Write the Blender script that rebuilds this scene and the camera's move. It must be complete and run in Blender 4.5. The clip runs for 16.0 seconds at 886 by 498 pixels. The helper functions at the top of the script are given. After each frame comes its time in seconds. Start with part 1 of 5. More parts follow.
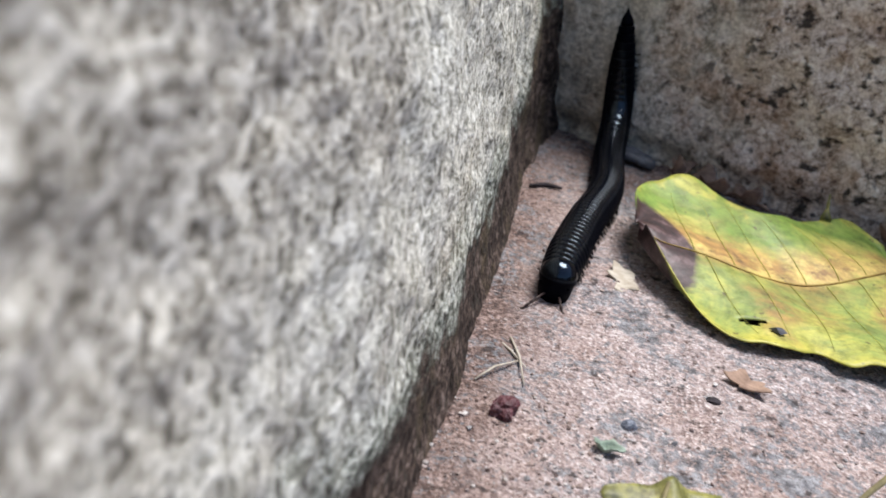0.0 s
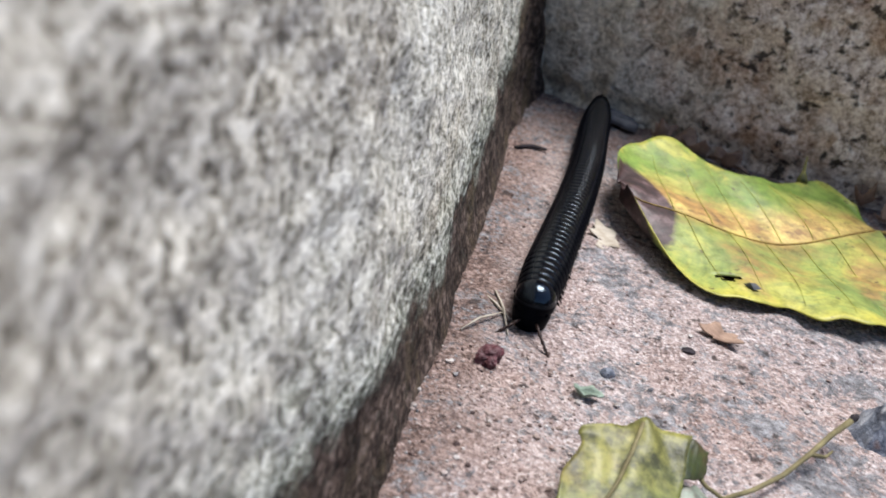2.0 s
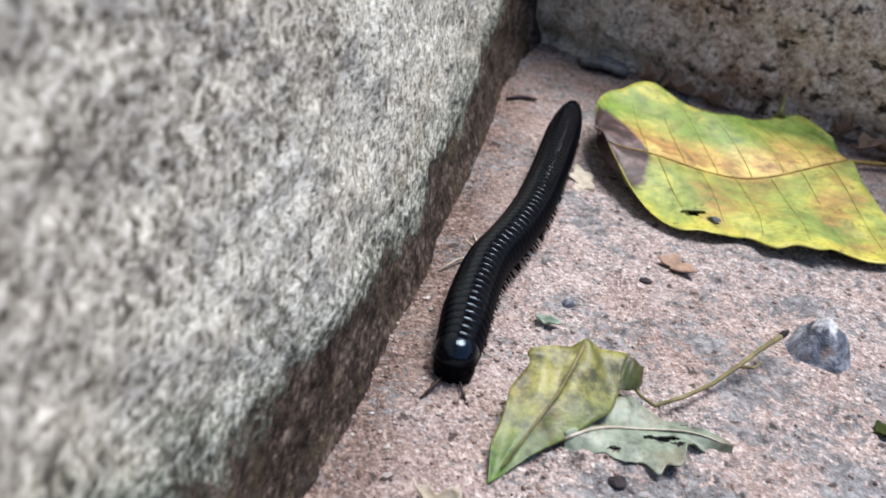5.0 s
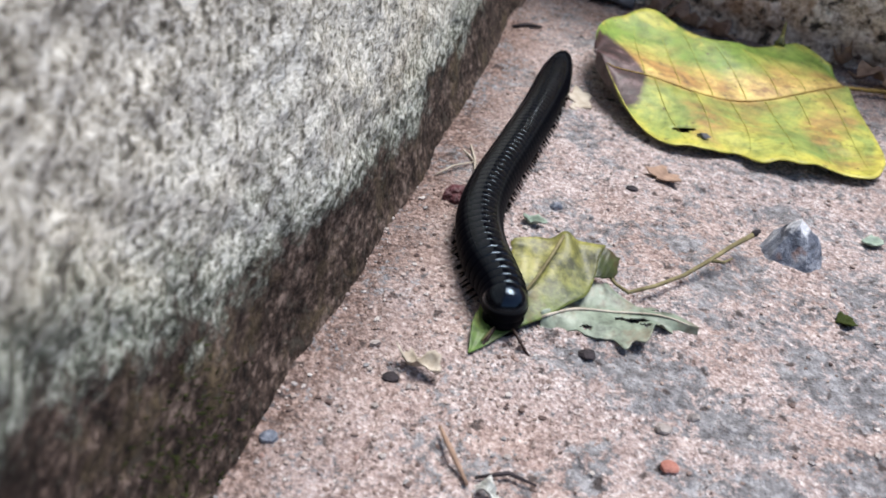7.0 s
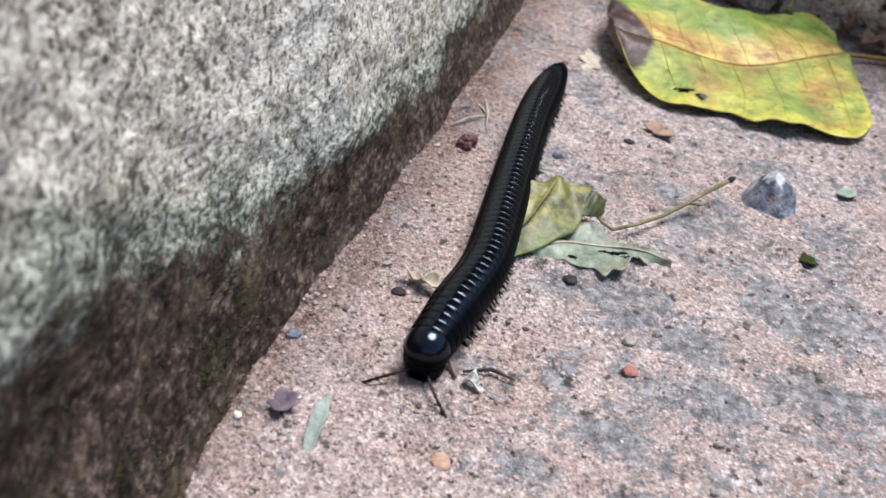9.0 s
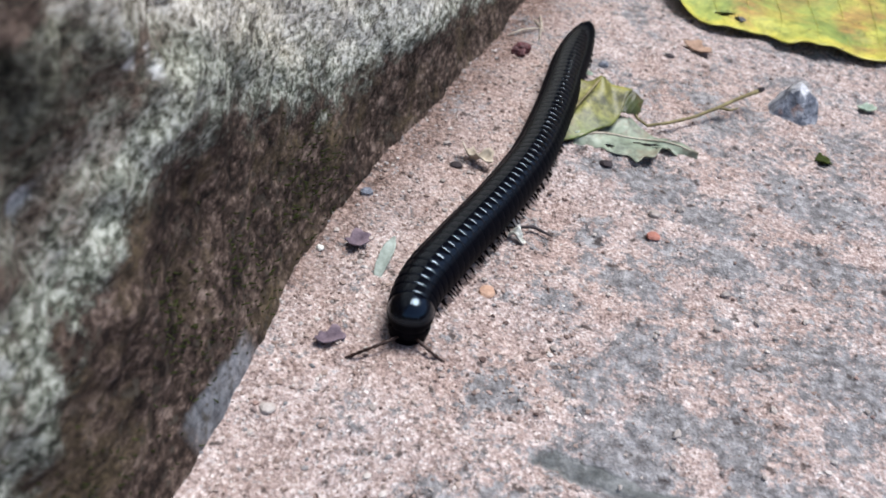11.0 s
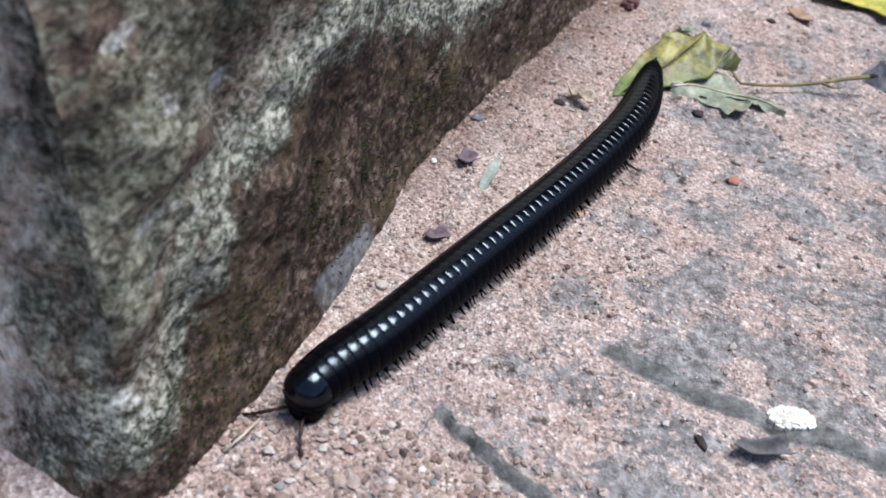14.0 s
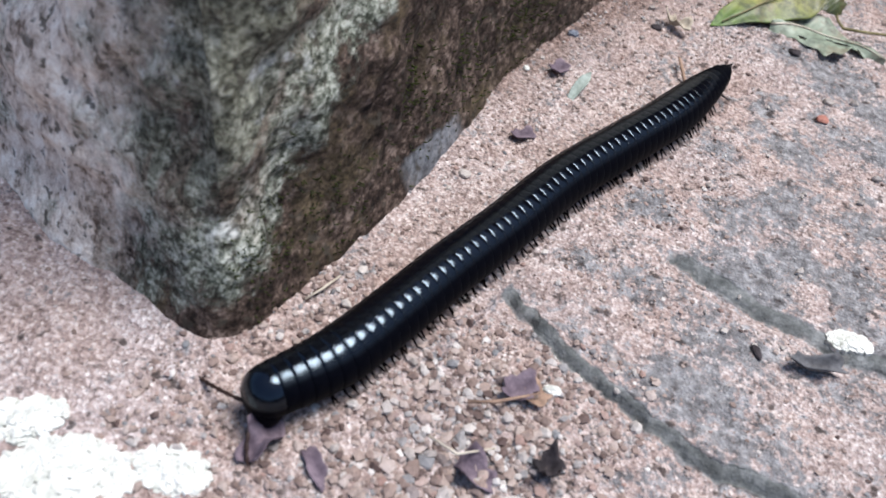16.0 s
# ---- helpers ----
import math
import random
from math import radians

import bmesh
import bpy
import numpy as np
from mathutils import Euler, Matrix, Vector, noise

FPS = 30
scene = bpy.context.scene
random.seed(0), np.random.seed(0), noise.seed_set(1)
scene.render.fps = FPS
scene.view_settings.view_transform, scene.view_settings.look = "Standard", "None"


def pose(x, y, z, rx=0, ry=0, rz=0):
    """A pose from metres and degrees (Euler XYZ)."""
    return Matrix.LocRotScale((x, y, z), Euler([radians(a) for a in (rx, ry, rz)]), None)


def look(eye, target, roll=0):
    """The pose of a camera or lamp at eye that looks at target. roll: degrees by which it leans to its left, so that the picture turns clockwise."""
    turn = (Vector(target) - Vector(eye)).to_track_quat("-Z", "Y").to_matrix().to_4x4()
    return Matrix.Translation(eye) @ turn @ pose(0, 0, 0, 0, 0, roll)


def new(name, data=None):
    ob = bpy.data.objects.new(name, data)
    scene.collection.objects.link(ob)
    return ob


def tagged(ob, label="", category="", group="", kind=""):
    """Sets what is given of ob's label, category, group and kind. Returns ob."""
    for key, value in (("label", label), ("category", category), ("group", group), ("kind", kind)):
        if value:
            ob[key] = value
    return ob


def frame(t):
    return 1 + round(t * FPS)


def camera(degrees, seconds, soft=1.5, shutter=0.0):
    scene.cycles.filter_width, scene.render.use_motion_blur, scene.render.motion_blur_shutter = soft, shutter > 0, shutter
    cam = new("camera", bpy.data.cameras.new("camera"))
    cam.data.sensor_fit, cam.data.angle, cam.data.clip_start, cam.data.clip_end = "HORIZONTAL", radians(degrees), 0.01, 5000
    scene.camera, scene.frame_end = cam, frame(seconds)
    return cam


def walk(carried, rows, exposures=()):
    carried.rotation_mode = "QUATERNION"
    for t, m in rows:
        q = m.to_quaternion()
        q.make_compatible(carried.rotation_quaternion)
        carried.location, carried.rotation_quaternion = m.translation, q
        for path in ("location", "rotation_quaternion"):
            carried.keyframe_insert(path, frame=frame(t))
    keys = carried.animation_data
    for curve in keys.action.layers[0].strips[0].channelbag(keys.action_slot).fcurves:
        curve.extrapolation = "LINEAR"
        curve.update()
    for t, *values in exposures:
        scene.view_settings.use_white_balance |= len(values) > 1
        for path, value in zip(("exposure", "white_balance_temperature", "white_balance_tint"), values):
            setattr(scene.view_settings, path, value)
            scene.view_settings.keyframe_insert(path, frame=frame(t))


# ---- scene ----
cam = camera(52.0, 16.0, 1.8)
cam.data.dof.use_dof, cam.data.dof.focus_distance, cam.data.dof.aperture_fstop = True, 0.22, 25.0
PATH = [
    (0, (-0.0116, -0.0003, 0.1055), (0.0328, 0.2692, -0.0186), 12.01),
    (0.5, (-0.0124, -0.0003, 0.1108), (0.0353, 0.2682, -0.0142), 11.81),
    (1, (-0.0129, -0.0065, 0.1080), (0.0366, 0.2606, -0.0194), 12.26),
    (1.5, (-0.0138, -0.0047, 0.1080), (0.0363, 0.2609, -0.0222), 12.53),
    (2, (-0.0127, -0.0087, 0.1066), (0.0375, 0.2555, -0.0263), 12.78),
    (2.5, (-0.0106, -0.0098, 0.1047), (0.0396, 0.2528, -0.0314), 12.66),
    (3, (-0.0077, -0.0123, 0.1047), (0.0424, 0.2489, -0.0340), 12.81),
    (3.5, (-0.0098, -0.0128, 0.1119), (0.0402, 0.2470, -0.0295), 12.23),
    (3.7, (-0.0086, -0.0172, 0.1135), (0.0401, 0.2418, -0.0297), 11.94),
    (5.8, (0.0028, -0.0382, 0.1288), (0.0343, 0.2150, -0.0290), 7.72),
    (6, (0.0026, -0.0405, 0.1281), (0.0335, 0.2119, -0.0312), 8.10),
    (6.5, (0.0074, -0.0497, 0.1194), (0.0363, 0.2006, -0.0433), 8.58),
    (7, (0.0094, -0.0557, 0.1217), (0.0364, 0.1933, -0.0434), 8.47),
    (7.5, (0.0137, -0.0599, 0.1282), (0.0390, 0.1882, -0.0385), 8.14),
    (8, (0.0158, -0.0678, 0.1270), (0.0383, 0.1787, -0.0424), 7.93),
    (8.5, (0.0153, -0.0780, 0.1263), (0.0336, 0.1665, -0.0466), 7.98),
    (9, (0.0175, -0.0859, 0.1339), (0.0306, 0.1569, -0.0418), 8.11),
    (9.5, (0.0202, -0.1048, 0.1325), (0.0272, 0.1356, -0.0468), 8.73),
    (9.7, (0.0207, -0.1128, 0.1340), (0.0250, 0.1264, -0.0470), 8.60),
    (11.8, (0.0179, -0.1321, 0.1376), (0.0089, 0.0999, -0.0524), 7.23),
    (12, (0.0191, -0.1350, 0.1381), (0.0071, 0.0965, -0.0524), 6.83),
    (12.5, (0.0210, -0.1405, 0.1415), (0.0060, 0.0878, -0.0525), 7.41),
    (13, (0.0213, -0.1494, 0.1461), (0.0003, 0.0763, -0.0504), 7.98),
    (13.5, (0.0187, -0.1494, 0.1444), (-0.0046, 0.0742, -0.0543), 9.30),
    (14, (0.0188, -0.1568, 0.1462), (-0.0077, 0.0643, -0.0549), 9.74),
    (14.5, (0.0223, -0.1608, 0.1425), (-0.0072, 0.0557, -0.0631), 10.76),
    (15, (0.0223, -0.1674, 0.1466), (-0.0144, 0.0470, -0.0600), 10.98),
    (15.5, (0.0213, -0.1709, 0.1435), (-0.0195, 0.0385, -0.0674), 11.85),
    (16, (0.0224, -0.1735, 0.1417), (-0.0217, 0.0312, -0.0732), 12.43),
]
walk(cam, [(t, look(eye, target, roll)) for t, eye, target, roll in PATH])

# ---- light: a bright overcast sky over a shaded yard ----
SUN_ELEVATION, SUN_TURN = 73.0, 54.0
world = bpy.data.worlds.new("sky")
scene.world = world
world.use_nodes = True
wn = world.node_tree.nodes
sky = wn.new("ShaderNodeTexSky")
sky.sky_type, sky.sun_disc = "NISHITA", False
sky.sun_elevation, sky.sun_rotation = radians(SUN_ELEVATION), radians(SUN_TURN)
sky.air_density, sky.dust_density, sky.ozone_density = 1.0, 0.8, 1.0
world.node_tree.links.new(sky.outputs[0], wn["Background"].inputs[0])
wn["Background"].inputs[1].default_value = 0.11
sun = new("sun", bpy.data.lights.new("sun", "SUN"))
sun.data.energy, sun.data.angle, sun.data.color = 3.35, radians(29), (1.0, 0.978, 0.968)
el, az = radians(SUN_ELEVATION), radians(SUN_TURN)
sun.matrix_world = look((math.sin(az) * math.cos(el), math.cos(az) * math.cos(el), math.sin(el)), (0, 0, 0))
scene.view_settings.exposure = 0.76


# ---- small helpers ----
def hashed(ix, iy, iz, seed):
    n = (ix * 374761393 + iy * 668265263 + iz * 2147483647 + seed * 1274126177) & 0xFFFFFFFF
    n = ((n ^ (n >> 13)) * 1103515245) & 0xFFFFFFFF
    return ((n ^ (n >> 16)) & 0xFFFF) / 32767.5 - 1.0


def grain(p, size, seed=0):
    """Smooth value noise in -1..1 at points p (n x 3), with cells of that size."""
    q = np.asarray(p, float) / size
    i = np.floor(q).astype(np.int64)
    f = q - i
    f = f * f * (3 - 2 * f)
    out = 0
    for dx in (0, 1):
        for dy in (0, 1):
            for dz in (0, 1):
                w = (f[:, 0] if dx else 1 - f[:, 0]) * (f[:, 1] if dy else 1 - f[:, 1]) * (f[:, 2] if dz else 1 - f[:, 2])
                out = out + w * hashed(i[:, 0] + dx, i[:, 1] + dy, i[:, 2] + dz, seed)
    return out


def mesh_of(name, verts, faces, material, smooth=True):
    me = bpy.data.meshes.new(name)
    me.from_pydata([tuple(v) for v in verts], [], [tuple(f) for f in faces])
    me.materials.append(material)
    if smooth:
        me.polygons.foreach_set("use_smooth", [True] * len(me.polygons))
    me.update()
    return me


def thing(name, label, category, at=(0, 0, 0), turn=0.0, group="", kind=""):
    ob = tagged(new(name), label, category, group, kind)
    ob.matrix_world = pose(*at, 0, 0, turn)
    ob.empty_display_size = 0.01
    return ob


def part(name, data, parent, label=""):
    ob = tagged(new(name, data), label)
    ob.parent = parent
    return ob


def tube(points, radii, sides=8, cap=True):
    """Verts and faces of a tapered tube through the points."""
    pts = [Vector(p) for p in points]
    verts, faces = [], []
    ref = Vector((0.31, 0.17, 0.93))
    for i, p in enumerate(pts):
        way = (pts[min(i + 1, len(pts) - 1)] - pts[max(i - 1, 0)]).normalized()
        a = way.cross(ref).normalized()
        b = way.cross(a)
        for k in range(sides):
            c = 2 * math.pi * k / sides
            verts.append(p + float(radii[i]) * (math.cos(c) * a + math.sin(c) * b))
    for i in range(len(pts) - 1):
        for k in range(sides):
            k2 = (k + 1) % sides
            faces.append((i * sides + k, i * sides + k2, (i + 1) * sides + k2, (i + 1) * sides + k))
    if cap:
        faces.append(tuple(range(sides - 1, -1, -1)))
        faces.append(tuple(range((len(pts) - 1) * sides, len(pts) * sides)))
    return verts, faces


def joined(pieces):
    verts, faces = [], []
    for v, f in pieces:
        n = len(verts)
        verts += list(v)
        faces += [tuple(i + n for i in g) for g in f]
    return verts, faces


# ---- materials ----
class Mat:
    """A node material under construction."""

    def __init__(self, name, roughness=0.8, specular=0.3):
        self.m = bpy.data.materials.new(name)
        self.m.use_nodes = True
        self.t = self.m.node_tree
        self.b = self.t.nodes["Principled BSDF"]
        self.b.inputs["Roughness"].default_value = roughness
        self.b.inputs["Specular IOR Level"].default_value = specular
        self.co = self.t.nodes.new("ShaderNodeTexCoord").outputs["Object"]

    def link(self, a, b):
        self.t.links.new(a, b)

    def noise(self, scale, detail=4.0, rough=0.6, distort=0.0):
        n = self.t.nodes.new("ShaderNodeTexNoise")
        n.inputs["Scale"].default_value, n.inputs["Detail"].default_value = scale, detail
        n.inputs["Roughness"].default_value, n.inputs["Distortion"].default_value = rough, distort
        self.link(self.co, n.inputs["Vector"])
        return n.outputs["Fac"]

    def drawn(self, scale, stretch, detail=4.0, rough=0.6):
        """Noise stretched along the axes."""
        n = self.t.nodes.new("ShaderNodeVectorMath")
        n.operation = "MULTIPLY"
        n.inputs[1].default_value = stretch
        self.link(self.co, n.inputs[0])
        kept, self.co = self.co, n.outputs[0]
        out = self.noise(scale, detail, rough)
        self.co = kept
        return out

    def given(self, name):
        n = self.t.nodes.new("ShaderNodeAttribute")
        n.attribute_name = name
        return n.outputs["Fac"]

    def cells(self, scale, out="Color", feature="F1"):
        n = self.t.nodes.new("ShaderNodeTexVoronoi")
        n.feature = feature
        n.inputs["Scale"].default_value = scale
        self.link(self.co, n.inputs["Vector"])
        return n.outputs[out]

    def ramp(self, fac, *stops):
        n = self.t.nodes.new("ShaderNodeValToRGB")
        e = n.color_ramp.elements
        while len(e) < len(stops):
            e.new(0.5)
        for k, (at, c) in zip(e, stops):
            k.position, k.color = at, (*(c if isinstance(c, tuple) else (c, c, c)), 1)
        self.link(fac, n.inputs[0])
        return n.outputs[0]

    def mix(self, fac, a, b, blend="MIX"):
        n = self.t.nodes.new("ShaderNodeMix")
        n.data_type, n.blend_type = "RGBA", blend
        for k, v in ((0, fac), (6, a), (7, b)):
            if isinstance(v, (int, float)):
                n.inputs[k].default_value = v
            elif isinstance(v, tuple):
                n.inputs[k].default_value = (*v, 1)
            else:
                self.link(v, n.inputs[k])
        return n.outputs[2]

    def math(self, op, a, b=0.0):
        n = self.t.nodes.new("ShaderNodeMath")
        n.operation = op
        for k, v in ((0, a), (1, b)):
            if isinstance(v, (int, float)):
                n.inputs[k].default_value = v
            else:
                self.link(v, n.inputs[k])
        return n.outputs[0]

    def axis(self, which):
        n = self.t.nodes.new("ShaderNodeSeparateXYZ")
        self.link(self.co, n.inputs[0])
        return n.outputs[which]

    def per(self, kind):
        if kind == "island":
            return self.t.nodes.new("ShaderNodeNewGeometry").outputs["Random Per Island"]
        return self.t.nodes.new("ShaderNodeObjectInfo").outputs["Random"]

    def color(self, c):
        if isinstance(c, tuple):
            self.b.inputs["Base Color"].default_value = (*c, 1)
        else:
            self.link(c, self.b.inputs["Base Color"])
        return self

    def bump(self, height, distance, strength=1.0):
        n = self.t.nodes.new("ShaderNodeBump")
        n.inputs["Distance"].default_value, n.inputs["Strength"].default_value = distance, strength
        self.link(height, n.inputs["Height"])
        self.link(n.outputs[0], self.b.inputs["Normal"])
        return self


def ground_material():
    m = Mat("sandy_stone_ground", 0.9, 0.2)
    tone = m.math("ADD", m.math("MULTIPLY", m.noise(760, 3, 0.7), 0.55), m.math("ADD", m.math("MULTIPLY", m.noise(190, 4, 0.65), 0.30), m.math("MULTIPLY", m.noise(38, 4, 0.6), 0.15)))
    sand = m.ramp(tone, (0.38, (0.120, 0.088, 0.080)), (0.46, (0.270, 0.210, 0.195)), (0.53, (0.405, 0.333, 0.312)), (0.63, (0.64, 0.575, 0.555)))
    grains = m.t.nodes.new("ShaderNodeSeparateColor")
    m.link(m.cells(1500), grains.inputs[0])
    grit = m.ramp(grains.outputs[0], (0.04, (0.115, 0.085, 0.077)), (0.28, (0.280, 0.217, 0.200)), (0.65, (0.410, 0.340, 0.318)), (0.90, (0.60, 0.545, 0.53)), (0.98, (0.86, 0.83, 0.81)))
    sand = m.mix(0.38, sand, grit)
    # orange-pink and paler drifts in the sand
    sand = m.mix(1.0, sand, m.ramp(m.noise(26, 5, 0.65, 0.4), (0.36, (0.92, 0.84, 0.80)), (0.5, (1.0, 0.97, 0.96)), (0.66, (1.05, 1.06, 1.08))), "MULTIPLY")
    # red-brown soil in ragged drifts, darkened to stand for shade along the foot
    soil_shade = m.math("ADD", m.given("foot_soil_shade"), m.math("MULTIPLY", m.math("ADD", m.noise(95, 6, 0.75), -0.5), 1.3))
    shaded_earth = m.ramp(tone, (0.40, (0.035, 0.020, 0.015)), (0.50, (0.135, 0.086, 0.070)), (0.60, (0.31, 0.225, 0.195)))
    sand = m.mix(m.ramp(soil_shade, (0.34, 0.0), (0.80, 0.85)), sand, shaded_earth)
    # bare grey stone shows between the sand, more of it away from the block
    slate = m.ramp(m.noise(330, 5, 0.72), (0.36, (0.058, 0.060, 0.065)), (0.5, (0.158, 0.161, 0.170)), (0.64, (0.33, 0.333, 0.345)))
    bare = m.math("MULTIPLY", m.given("bare_stone"), 0.16)
    east = m.math("MINIMUM", m.math("MAXIMUM", m.math("MULTIPLY", m.math("ADD", m.axis(0), -0.05), 1.2), -0.10), 0.02)
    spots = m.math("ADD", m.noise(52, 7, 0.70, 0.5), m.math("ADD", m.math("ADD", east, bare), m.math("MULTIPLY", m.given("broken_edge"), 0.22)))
    spots = m.math("ADD", spots, m.math("MULTIPLY", m.math("ADD", m.noise(430, 4, 0.8), -0.5), 1.15))
    col = m.mix(m.ramp(spots, (0.515, 0.0), (0.63, 0.9)), sand, slate)
    pits = m.ramp(m.noise(240, 3, 0.55), (0.31, 0.9), (0.38, 0.0))
    col = m.mix(pits, col, (0.046, 0.036, 0.034))
    # smooth grey-green broken edges of the flagstones, darkened in colour for their shaded undersides
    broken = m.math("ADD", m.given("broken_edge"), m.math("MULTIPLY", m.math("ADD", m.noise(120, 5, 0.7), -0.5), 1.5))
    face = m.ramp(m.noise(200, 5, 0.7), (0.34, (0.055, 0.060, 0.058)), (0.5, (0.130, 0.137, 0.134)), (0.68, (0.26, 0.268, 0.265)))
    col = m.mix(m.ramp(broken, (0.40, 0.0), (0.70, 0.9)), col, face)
    m.color(col)
    rough = m.math("ADD", m.math("MULTIPLY", m.cells(1500, "Distance"), 0.7), m.math("ADD", m.math("MULTIPLY", m.noise(420, 4, 0.65), 1.5), m.math("MULTIPLY", m.noise(150, 3), 1.2)))
    worn_smooth = m.math("SUBTRACT", 1.0, m.math("MINIMUM", m.math("MULTIPLY", m.given("broken_edge"), 1.1), 0.75))
    m.bump(m.math("MULTIPLY", rough, worn_smooth), 0.0010, 0.75)
    return m.m


def lichen_stone_material():
    m = Mat("lichened_stone", 0.92, 0.2)
    along = m.axis(1)
    bed = m.t.nodes.new("ShaderNodeVectorMath")
    bed.operation = "MULTIPLY"
    bed.inputs[1].default_value = (1.0, 0.64, 1.0)
    m.link(m.co, bed.inputs[0])
    plain, m.co = m.co, bed.outputs[0]
    speck = m.math("ADD", m.math("MULTIPLY", m.noise(820, 3, 0.7), 0.66), m.math("MULTIPLY", m.noise(330, 4, 0.7), 0.34))
    grey = m.ramp(speck, (0.38, (0.145, 0.140, 0.115)), (0.455, (0.385, 0.376, 0.332)), (0.515, (0.585, 0.574, 0.525)), (0.59, (0.79, 0.78, 0.735)))
    # slow changes from beige to bluish grey, and brown blotches
    grey = m.mix(1.0, grey, m.ramp(m.noise(24, 4, 0.6, 0.3), (0.34, (0.80, 0.735, 0.63)), (0.5, (0.97, 0.945, 0.895)), (0.66, (1.0, 0.995, 0.965))), "MULTIPLY")
    grey = m.mix(m.ramp(m.noise(62, 5, 0.7, 0.3), (0.56, 0.0), (0.68, 0.65)), grey, m.ramp(speck, (0.38, (0.10, 0.085, 0.064)), (0.60, (0.40, 0.355, 0.30))))
    # dirtier beige-brown skin on the upper part of the near half
    worn = m.math("ADD", m.given("weathered"), m.math("MULTIPLY", m.math("ADD", m.noise(32, 6, 0.72, 0.4), -0.5), 1.2))
    grey = m.mix(m.ramp(worn, (0.35, 0.0), (0.85, 0.9)), grey, m.ramp(speck, (0.39, (0.085, 0.074, 0.056)), (0.46, (0.29, 0.263, 0.216)), (0.52, (0.48, 0.448, 0.385)), (0.59, (0.70, 0.672, 0.60))))
    # algae: greenish near the soil line, dark and blotched towards the near corner
    green = m.ramp(speck, (0.40, (0.038, 0.045, 0.033)), (0.46, (0.165, 0.184, 0.146)), (0.52, (0.375, 0.400, 0.335)), (0.58, (0.68, 0.70, 0.625)))
    blotch = m.ramp(m.noise(60, 6, 0.74, 0.4), (0.36, (0.070, 0.070, 0.061)), (0.46, (0.25, 0.252, 0.226)), (0.56, (0.52, 0.533, 0.49)), (0.67, (0.92, 0.93, 0.89)))
    corner = m.mix(1.0, m.mix(0.55, green, grey), blotch, "MULTIPLY")
    corner = m.mix(m.ramp(m.noise(44, 6, 0.72, 0.5), (0.53, 0.0), (0.62, 0.85)), corner, m.ramp(speck, (0.38, (0.020, 0.013, 0.010)), (0.60, (0.175, 0.118, 0.092))))
    corner = m.mix(m.ramp(m.noise(72, 5, 0.65), (0.62, 0.0), (0.68, 0.6)), corner, m.ramp(speck, (0.38, (0.30, 0.32, 0.31)), (0.58, (0.86, 0.88, 0.87))))
    algae = m.math("ADD", m.given("algae"), m.math("MULTIPLY", m.math("ADD", m.noise(30, 5, 0.7), -0.5), 0.9))
    col = m.mix(m.ramp(algae, (0.38, 0.0), (0.62, 1.0)), grey, corner)
    # brown soil stain, its colour darkened further for the shade at the foot
    soil = m.ramp(m.math("ADD", m.math("MULTIPLY", m.noise(560, 3, 0.7), 0.6), m.math("MULTIPLY", m.noise(130, 4, 0.7), 0.4)), (0.39, (0.007, 0.0045, 0.0035)), (0.48, (0.030, 0.020, 0.0155)), (0.55, (0.080, 0.056, 0.045)), (0.63, (0.20, 0.152, 0.128)))
    soil = m.mix(m.ramp(m.noise(50, 5, 0.7), (0.50, 0.0), (0.62, 0.7)), soil, m.ramp(speck, (0.38, (0.018, 0.014, 0.008)), (0.60, (0.125, 0.094, 0.055))))
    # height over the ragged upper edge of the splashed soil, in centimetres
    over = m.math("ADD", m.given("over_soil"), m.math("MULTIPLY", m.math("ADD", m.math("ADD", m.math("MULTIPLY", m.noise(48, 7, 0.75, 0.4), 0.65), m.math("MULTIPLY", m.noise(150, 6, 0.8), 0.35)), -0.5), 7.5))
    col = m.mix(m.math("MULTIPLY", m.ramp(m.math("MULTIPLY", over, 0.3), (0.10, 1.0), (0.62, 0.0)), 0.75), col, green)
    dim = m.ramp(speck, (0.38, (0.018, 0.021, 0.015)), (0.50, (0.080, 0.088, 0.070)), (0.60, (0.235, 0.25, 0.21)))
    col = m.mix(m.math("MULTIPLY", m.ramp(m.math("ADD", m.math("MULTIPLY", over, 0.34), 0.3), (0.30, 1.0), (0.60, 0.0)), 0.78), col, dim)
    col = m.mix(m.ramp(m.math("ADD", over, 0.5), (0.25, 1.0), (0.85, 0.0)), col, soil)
    # the pale tan end face, pitted and streaked, lightened in colour for missing southern light
    tan = m.ramp(m.math("ADD", m.math("MULTIPLY", m.noise(420, 4, 0.7), 0.55), m.math("MULTIPLY", m.drawn(190, (1.0, 1.0, 0.3), 4, 0.65), 0.45)), (0.36, (0.14, 0.10, 0.076)), (0.43, (0.52, 0.42, 0.35)), (0.50, (0.76, 0.655, 0.565)), (0.58, (0.92, 0.85, 0.77)))
    tan = m.mix(m.ramp(m.noise(46, 5, 0.7), (0.52, 0.0), (0.64, 0.75)), tan, green)
    end = m.math("ADD", m.math("MULTIPLY", m.math("ADD", m.axis(0), 0.053), -26.0), m.math("MULTIPLY", m.math("ADD", m.noise(70, 6, 0.75), -0.5), 1.3))
    col = m.mix(m.ramp(end, (0.0, 0.0), (0.40, 0.92)), col, tan)
    # a bare grey chip scar at the foot
    m.co = plain
